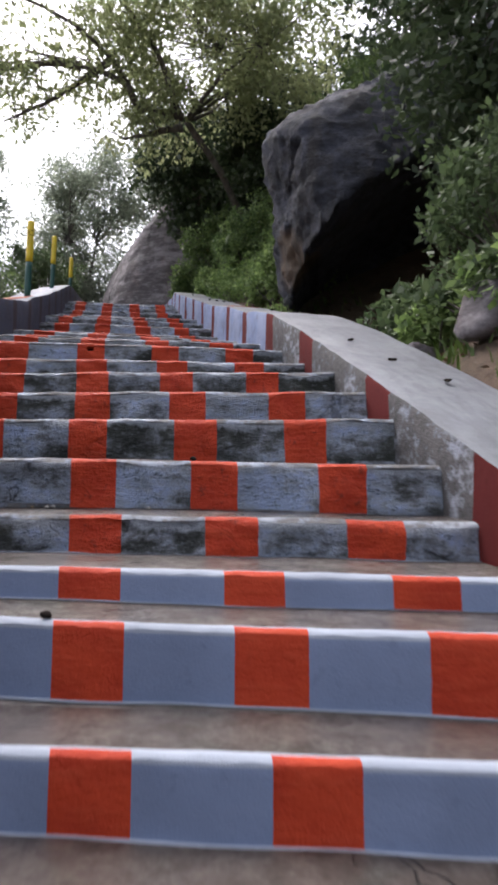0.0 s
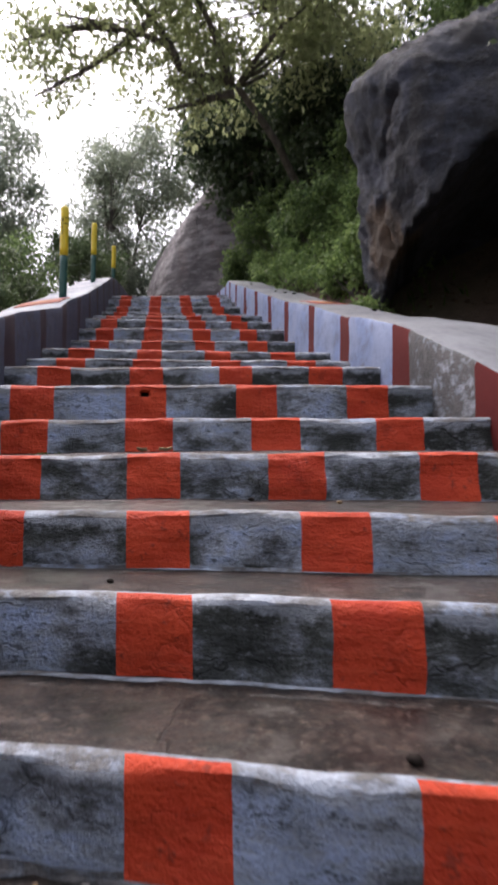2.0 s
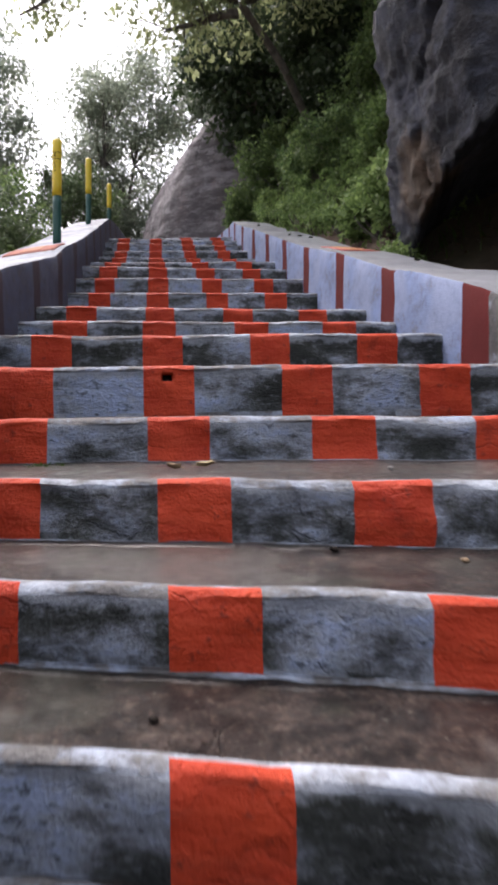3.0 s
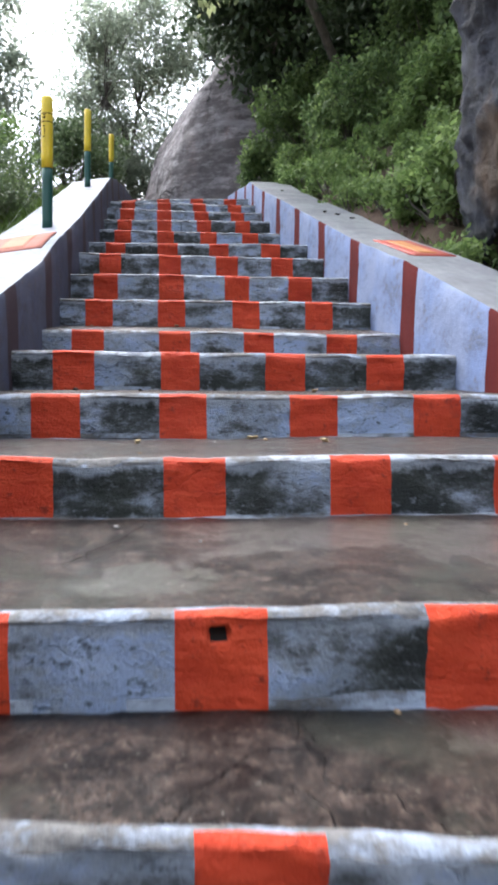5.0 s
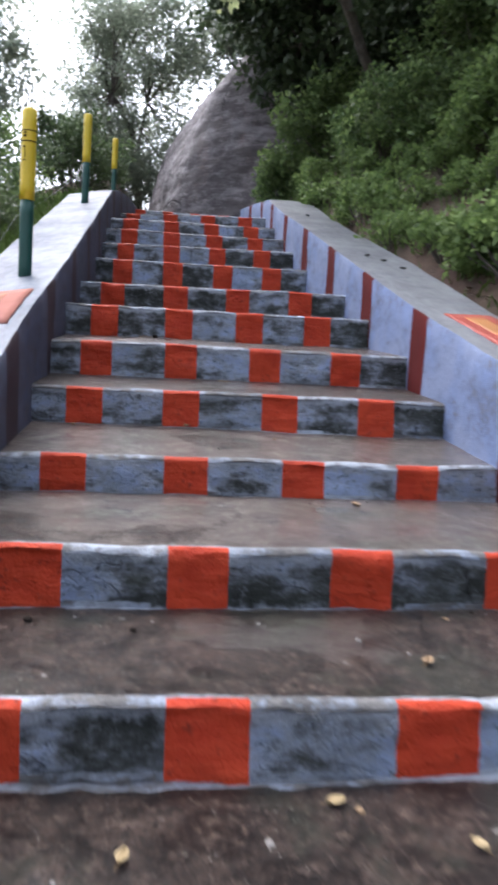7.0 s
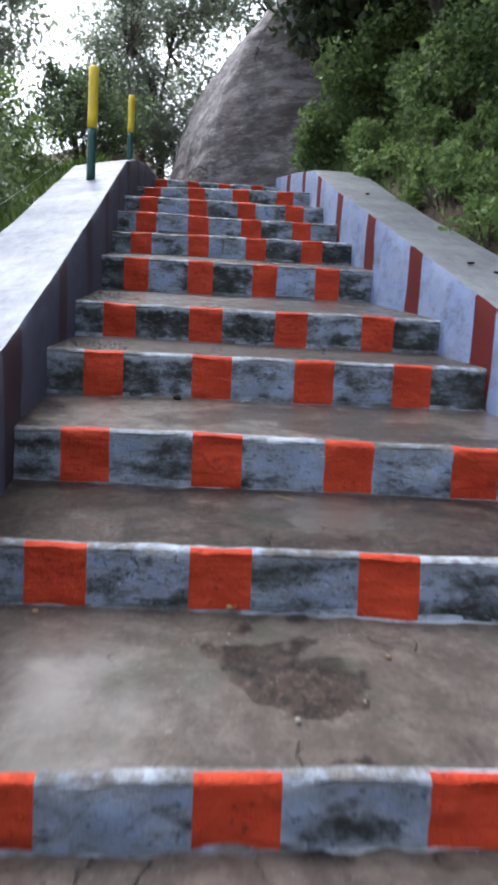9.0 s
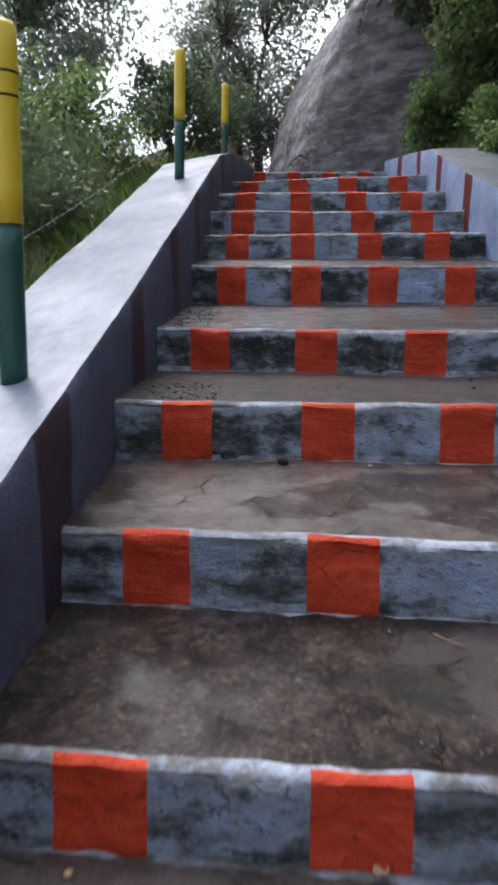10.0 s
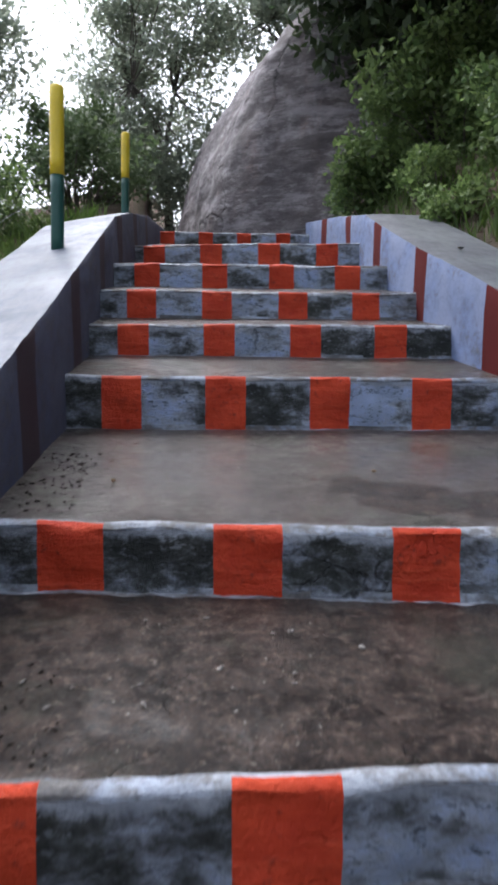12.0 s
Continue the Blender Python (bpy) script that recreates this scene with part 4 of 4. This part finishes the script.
build_bush("low green bush near the stair head", (2.3, 18.2, 5.9), (0.75, 0.5, 1.0), 46, 0.2, 5000, 0.075, LEAF_BUSH, 34)
for k, (x, y, h) in enumerate([(2.2, 9.4, 0.45), (2.35, 11.2, 0.4), (2.15, 12.2, 0.3), (2.5, 14.6, 0.6), (2.2, 15.6, 0.4), (2.3, 16.8, 0.5), (2.7, 10.9, 0.35), (3.0, 11.7, 0.5), (2.5, 12.8, 0.35), (3.1, 13.4, 0.45), (2.8, 14.0, 0.4), (2.9, 12.2, 0.25)]):
    build_bush("bright green weed on the soil bank", on_hill(x, y), (0.28, 0.4, h), 18, 0.12, 1500, 0.06, LEAF_WEED, 60 + k)
for k, (x, y, h) in enumerate([(2.25, 3.05, 0.28), (2.55, 3.35, 0.40), (2.75, 4.1, 0.45), (2.3, 4.75, 0.30)]):
    build_bush("broad-leaved green weed among the stones", on_hill(x, y), (0.26, 0.32, h), 18, 0.12, 1400, 0.07, LEAF_WEED, 95 + k)
build_bush("small bright green shrub beside the parapet", on_hill(2.3, 13.6), (0.32, 0.7, 0.5), 30, 0.15, 3200, 0.065, LEAF_WEED, 40)
build_bush("leafy undergrowth beside the cave", on_hill(3.2, 4.9), (0.8, 0.9, 1.2), 50, 0.24, 7000, 0.075, LEAF_MID, 35)
build_bush("dark leafy undergrowth under the trees", on_hill(4.3, 3.9), (0.9, 1.2, 2.2), 60, 0.32, 9000, 0.09, LEAF_MID, 36)
build_bush("yellow-green weeds among the stones", on_hill(2.45, 4.2), (0.35, 0.9, 0.35), 24, 0.13, 1800, 0.075, LEAF_MID, 41)
build_bush("low weeds growing at the mouth of the cave", on_hill(2.35, 6.2), (0.45, 0.5, 0.32), 26, 0.12, 2400, 0.07, LEAF_MID, 44)
build_bush("broad-leaved weeds below the cave", on_hill(2.5, 5.5), (0.40, 0.45, 0.5), 26, 0.14, 2400, 0.085, LEAF_MID, 45)
build_bush("leafy plant leaning over the concrete parapet", on_hill(2.35, 3.7), (0.35, 0.55, 0.42), 24, 0.13, 2200, 0.08, LEAF_WEED, 46)
build_bush("leafy hedge of weeds along the whitewashed parapet", on_hill(-2.3, 11.0), (0.8, 1.8, 1.0), 60, 0.26, 9000, 0.08, LEAF_MID, 47)
build_bush("green undergrowth outside the whitewashed parapet", on_hill(-2.6, 14.5), (0.9, 2.2, 1.3), 60, 0.3, 9000, 0.08, LEAF_MID, 37)
build_bush("dark green undergrowth outside the whitewashed parapet", on_hill(-3.8, 18.5), (1.6, 2.2, 2.2), 70, 0.4, 10000, 0.1, LEAF_BUSH, 38)
build_bush("tangled green thicket at the head of the stairs", on_hill(-1.9, 21.5), (1.1, 1.2, 1.6), 50, 0.34, 7000, 0.1, LEAF_MID, 42)


def build_grass(label, x0, x1, y0, y1, count, height, seed, under=None):
    rng = np.random.default_rng(seed)
    x, y = rng.uniform(x0, x1, count), rng.uniform(y0, y1, count)
    z = np.array([(under or ground_z)(a, b) for a, b in zip(x, y)])
    h = height * rng.uniform(0.4, 1.3, count)
    ang = rng.uniform(0, 2 * np.pi, count)
    w = 0.006 + 0.006 * rng.random(count)
    lean = rng.normal(0, 0.35, (count, 2)) * h[:, None]
    p = np.stack([x, y, z - 0.02], 1)
    side = np.stack([np.cos(ang) * w, np.sin(ang) * w, 0 * w], 1)
    mid = p + np.stack([lean[:, 0] * 0.35, lean[:, 1] * 0.35, h * 0.6], 1)
    tip = p + np.stack([lean[:, 0], lean[:, 1], h], 1)
    v = np.stack([p - side, p + side, mid + side * 0.8, tip, mid - side * 0.8], 1).reshape(-1, 3)
    return tagged(array_part("grass", v, 5, GRASS), label, "grass", kind="stuff")


build_grass("green grass along the outside of the parapet", 1.95, 3.2, 14.6, 18.5, 1300, 0.2, 51)
build_grass("sparse dry grass on the bare soil bank", 1.95, 3.4, 9.2, 14.6, 420, 0.16, 54)
build_grass("thin grass beside the concrete parapet", 2.0, 3.2, 2.5, 6.0, 900, 0.14, 52)
build_grass("grass outside the whitewashed parapet", -4.5, -1.25, 8.0, 20.0, 7000, 0.22, 53)


def build_litter(label, x0, x1, y0, y1, count, seed):
    """Dead leaves lying on the soil."""
    rng = np.random.default_rng(seed)
    x, y = rng.uniform(x0, x1, count), rng.uniform(y0, y1, count)
    c = np.stack([x, y, np.array([ground_z(a, b) for a, b in zip(x, y)]) + 0.012], 1)
    v = leaf_cloud(rng, c, np.full((count, 3), 0.01), count * 2, 0.06, 0.0, 0.55).reshape(-1, 4, 3)
    v[:, :, 2] = v[:, :1, 2] + 0.35 * (v[:, :, 2] - v[:, :1, 2])
    return tagged(array_part("leaf_litter", v.reshape(-1, 3), 4, LITTER), label, "leaf litter", kind="stuff")


build_litter("brown dead leaves strewn over the soil bank", 1.95, 4.2, 9.0, 16.0, 1500, 71)
build_litter("brown dead leaves among the stones", 1.95, 3.6, 2.5, 6.5, 500, 72)


# ---- litter on the stairs ----
def tread_z(x, y):
    """Height of the stair under (x, y)."""
    z = STEPS[0][2]
    for i, (y0, skew, top) in enumerate(STEPS):
        if y > y0 + skew * x:
            nxt = STEPS[i + 1] if i + 1 < len(STEPS) else (y0 + 6, 0, top)
            u = (y - y0 - skew * x) / (nxt[0] + nxt[1] * x - y0 - skew * x)
            z = top + 0.010 * nz(x, 9.1 * i, 2.0, 0.9) + TREAD_LIFT.get(i, 0.012) * min(max(u, 0), 1)
    return z


def build_leaf(x, y, z, size, turn, mat, label):
    """A fallen leaf: a curled blade with a midrib and a stalk."""
    ob = thing("fallen_leaf", (x, y, z + 0.004))
    ob.rotation_euler = (0, 0, turn)
    bm = bmesh.new()
    rows = []
    for k in range(9):
        t = k / 8
        w = size * 0.32 * math.sin(math.pi * t) ** 0.8 + 0.0008
        rows.append([bm.verts.new((size * (t - 0.5), w * v, 0.010 * abs(v) + 0.012 * (t - 0.4) ** 2 + 0.003 * nz(t, v, turn, 4.0))) for v in (-1, -0.5, 0, 0.5, 1)])
    for a, b in zip(rows, rows[1:]):
        for j in range(4):
            bm.faces.new((a[j], b[j], b[j + 1], a[j + 1]))
    ext = bmesh.ops.extrude_face_region(bm, geom=list(bm.faces))
    bmesh.ops.translate(bm, verts=[v for v in ext["geom"] if isinstance(v, bmesh.types.BMVert)], vec=(0, 0, 0.0012))
    bmesh.ops.recalc_face_normals(bm, faces=bm.faces)
    part("blade", bm, mat, ob)
    bm = bmesh.new()
    limb(bm, (-size * 0.5, 0, 0.004), (-size * 0.78, size * 0.06, 0.002), 0.0016, 0.0010, random.Random(int(abs(x) * 997)), 0.1, 3, 5)
    part("stalk", bm, LEAF_BROWN, ob)
    return tagged(ob, label, "leaf", "leaves on the stairs")


for x, y, size, turn, mat, label in [
        (0.18, 4.66, 0.048, 0.4, LEAF_FALLEN, "small yellow fallen leaf on a tread"), (0.10, 4.63, 0.040, 2.6, LEAF_BROWN, "small brown fallen leaf on a tread"),
        (-0.08, 6.46, 0.036, 1.2, LEAF_FALLEN, "small yellow fallen leaf on a tread"), (0.56, 6.45, 0.036, 2.2, LEAF_FALLEN, "small yellow fallen leaf on a tread"),
        (0.33, 6.60, 0.04, 0.1, LEAF_FALLEN, "pale green-yellow fallen leaf on a tread"), (0.12, 8.97, 0.040, 0.7, LEAF_FALLEN, "small yellow fallen leaf below a riser"),
        (0.75, 8.05, 0.05, 1.9, LEAF_BROWN, "small brown fallen leaf on a tread"), (0.62, 6.9, 0.04, 0.9, LEAF_BROWN, "small brown fallen leaf on a tread")]:
    build_leaf(x, y, tread_z(x, y), size, turn, mat, label)
for x, y, size, turn in [(1.70, 11.0, 0.05, 0.3), (1.62, 11.2, 0.06, 1.9), (1.76, 10.7, 0.045, 2.7), (1.66, 14.0, 0.06, 0.8), (1.6, 3.9, 0.05, 0.2), (1.7, 3.5, 0.06, 1.1), (1.55, 4.4, 0.045, 2.0), (1.72, 7.3, 0.05, 0.5)]:
    build_leaf(x, y, lerp_table(RIGHT_TOP, y) + 0.004, size, turn, CHAR, "dark shrivelled leaf on the parapet top")


def build_pebble(x, y, r, mat, label, name="pebble", category="pebble"):
    bm = bmesh.new()
    bmesh.ops.create_icosphere(bm, subdivisions=2, radius=r)
    for v in bm.verts:
        v.co *= 1 + 0.35 * nz(*(v.co / r), 1.3)
        v.co.z *= 0.6
    ob = part(name, bm, mat)
    ob.location = (x, y, tread_z(x, y) + 0.45 * r)
    return tagged(ob, label, category, name + "s on the stairs")


for k in range(46):
    rnd = random.Random(900 + k)
    i = rnd.randint(7, 21)
    x = rnd.uniform(-0.5, 1.25)
    a, b = STEPS[i], STEPS[i + 1]
    u = rnd.choice((rnd.uniform(0.15, 0.9), rnd.uniform(0.80, 0.93)))
    y = (a[0] + a[1] * x) * (1 - u) + (b[0] + b[1] * x) * u
    build_pebble(x, y, rnd.uniform(0.004, 0.010), rnd.choice((PEBBLE, PEBBLE, LEAF_BROWN, CHAR)), "small bit of grit on a tread")
build_pebble(-0.055, 10.30, 0.020, CHAR, "dark dry seed pod below a riser", "seed_pod", "seed pod")
build_pebble(0.10, 2.42, 0.016, CHAR, "dark dry seed pod at the edge of a clean step", "seed_pod", "seed pod")
build_pebble(0.55, 3.22, 0.014, CHAR, "dark dry seed pod on a tread", "seed_pod", "seed pod")


def build_crumbs(label, i, x0, x1, u0, u1, count, small, large, mat, seed):
    """Crumbs too many to count, lying on tread i from x0 to x1 and from u0 to u1 of its depth."""
    rnd = random.Random(seed)
    bm = bmesh.new()
    a, b = STEPS[i], STEPS[i + 1]
    for _ in range(count):
        x, u, r = rnd.uniform(x0, x1), rnd.uniform(u0, u1), rnd.uniform(small, large)
        y = (a[0] + a[1] * x) * (1 - u) + (b[0] + b[1] * x) * u
        got = bmesh.ops.create_icosphere(bm, subdivisions=1, radius=r)
        turn = Matrix.Rotation(rnd.uniform(0, 6.28), 3, "Z")
        sx, sy = rnd.uniform(0.8, 2.4), rnd.uniform(0.5, 1.1)
        for v in got["verts"]:
            v.co = turn @ Vector((v.co.x * sx, v.co.y * sy, v.co.z * 0.55)) * rnd.uniform(0.8, 1.2) + Vector((x, y, tread_z(x, y) + 0.35 * r))
    return tagged(part("crumbs", bm, mat), label, "crumbs", kind="stuff")


build_crumbs("wet black leaf crumbs in the corner of a tread", 21, -0.64, -0.42, 0.05, 0.6, 110, 0.002, 0.006, CHAR, 81)
build_crumbs("wet black leaf crumbs on a patched tread", 20, -0.62, -0.30, 0.05, 0.5, 70, 0.0018, 0.005, CHAR, 82)
build_crumbs("pale plaster crumbs strewn on a patched tread", 20, -0.62, 0.25, 0.1, 0.8, 45, 0.002, 0.006, PEBBLE, 83)
build_crumbs("pale plaster crumbs on a brown tread", 14, -0.3, 0.7, 0.1, 0.85, 26, 0.002, 0.006, PEBBLE, 86)
build_crumbs("pale plaster crumbs on a brown tread", 15, -0.5, 1.1, 0.1, 0.9, 30, 0.002, 0.006, PEBBLE, 87)
build_crumbs("pale plaster crumbs on a damp tread", 16, 0.2, 1.2, 0.6, 0.93, 16, 0.004, 0.010, PEBBLE, 88)
build_grass("tuft of green moss at the foot of a riser", -0.30, -0.20, 4.84, 4.90, 90, 0.022, 89, tread_z)
build_pebble(-0.36, 7.20, 0.013, CHAR, "dark dry seed pod on a brown tread", "seed_pod", "seed pod")


def build_twig(a, b, r, label):
    twig = thing("twig", (a[0], a[1], tread_z(*a) + r))
    bm = bmesh.new()
    d = Vector((b[0] - a[0], b[1] - a[1], tread_z(*b) - tread_z(*a) + 0.002))
    limb(bm, (0, 0, 0), d, r, r * 0.5, random.Random(91), 0.08, 6, 5)
    limb(bm, d * 0.5, d * 0.75 + Vector((0.02, 0.03, 0.004)), r * 0.6, r * 0.3, random.Random(92), 0.05, 3, 5)
    part("stem", bm, LEAF_BROWN, twig)
    return tagged(twig, label, "twig")


build_twig((-0.16, 10.31), (-0.07, 10.32), 0.003, "short dry brown twig below a riser")
build_twig((0.31, 9.50), (0.37, 9.44), 0.0025, "short bent twig below a riser")


def build_crack(pts, width, label):
    """A narrow jagged crack in a tread."""
    bm = bmesh.new()
    left, right = [], []
    dense = []
    for (ax, ay), (bx, by) in zip(pts, pts[1:]):
        for k in range(8):
            t = k / 8
            dense.append((ax + (bx - ax) * t + 0.03 * nz(ax + t, ay, 3.0, 9.0), ay + (by - ay) * t + 0.03 * nz(ay + t, ax, 8.0, 9.0)))
    for k, (x, y) in enumerate(dense):
        w = width * (0.35 + 0.65 * abs(nz(k, 2.0, 1.0, 0.6)) * 1.6)
        z = tread_z(x, y) + 0.005
        left.append(bm.verts.new((x - w * 0.6, y + w * 0.8, z)))
        right.append(bm.verts.new((x + w * 0.6, y - w * 0.8, z)))
    for k in range(len(dense) - 1):
        bm.faces.new((left[k], right[k], right[k + 1], left[k + 1]))
    ob = part("crack", bm, CHAR, stairs, label)
    return ob


build_crack([(-0.22, 5.58), (-0.15, 5.72), (-0.10, 5.80), (-0.04, 5.93)], 0.004, "jagged dark crack in the concrete tread")
build_crack([(0.22, 9.02), (0.25, 9.10), (0.24, 9.16)], 0.005, "short dark crack in the concrete tread")
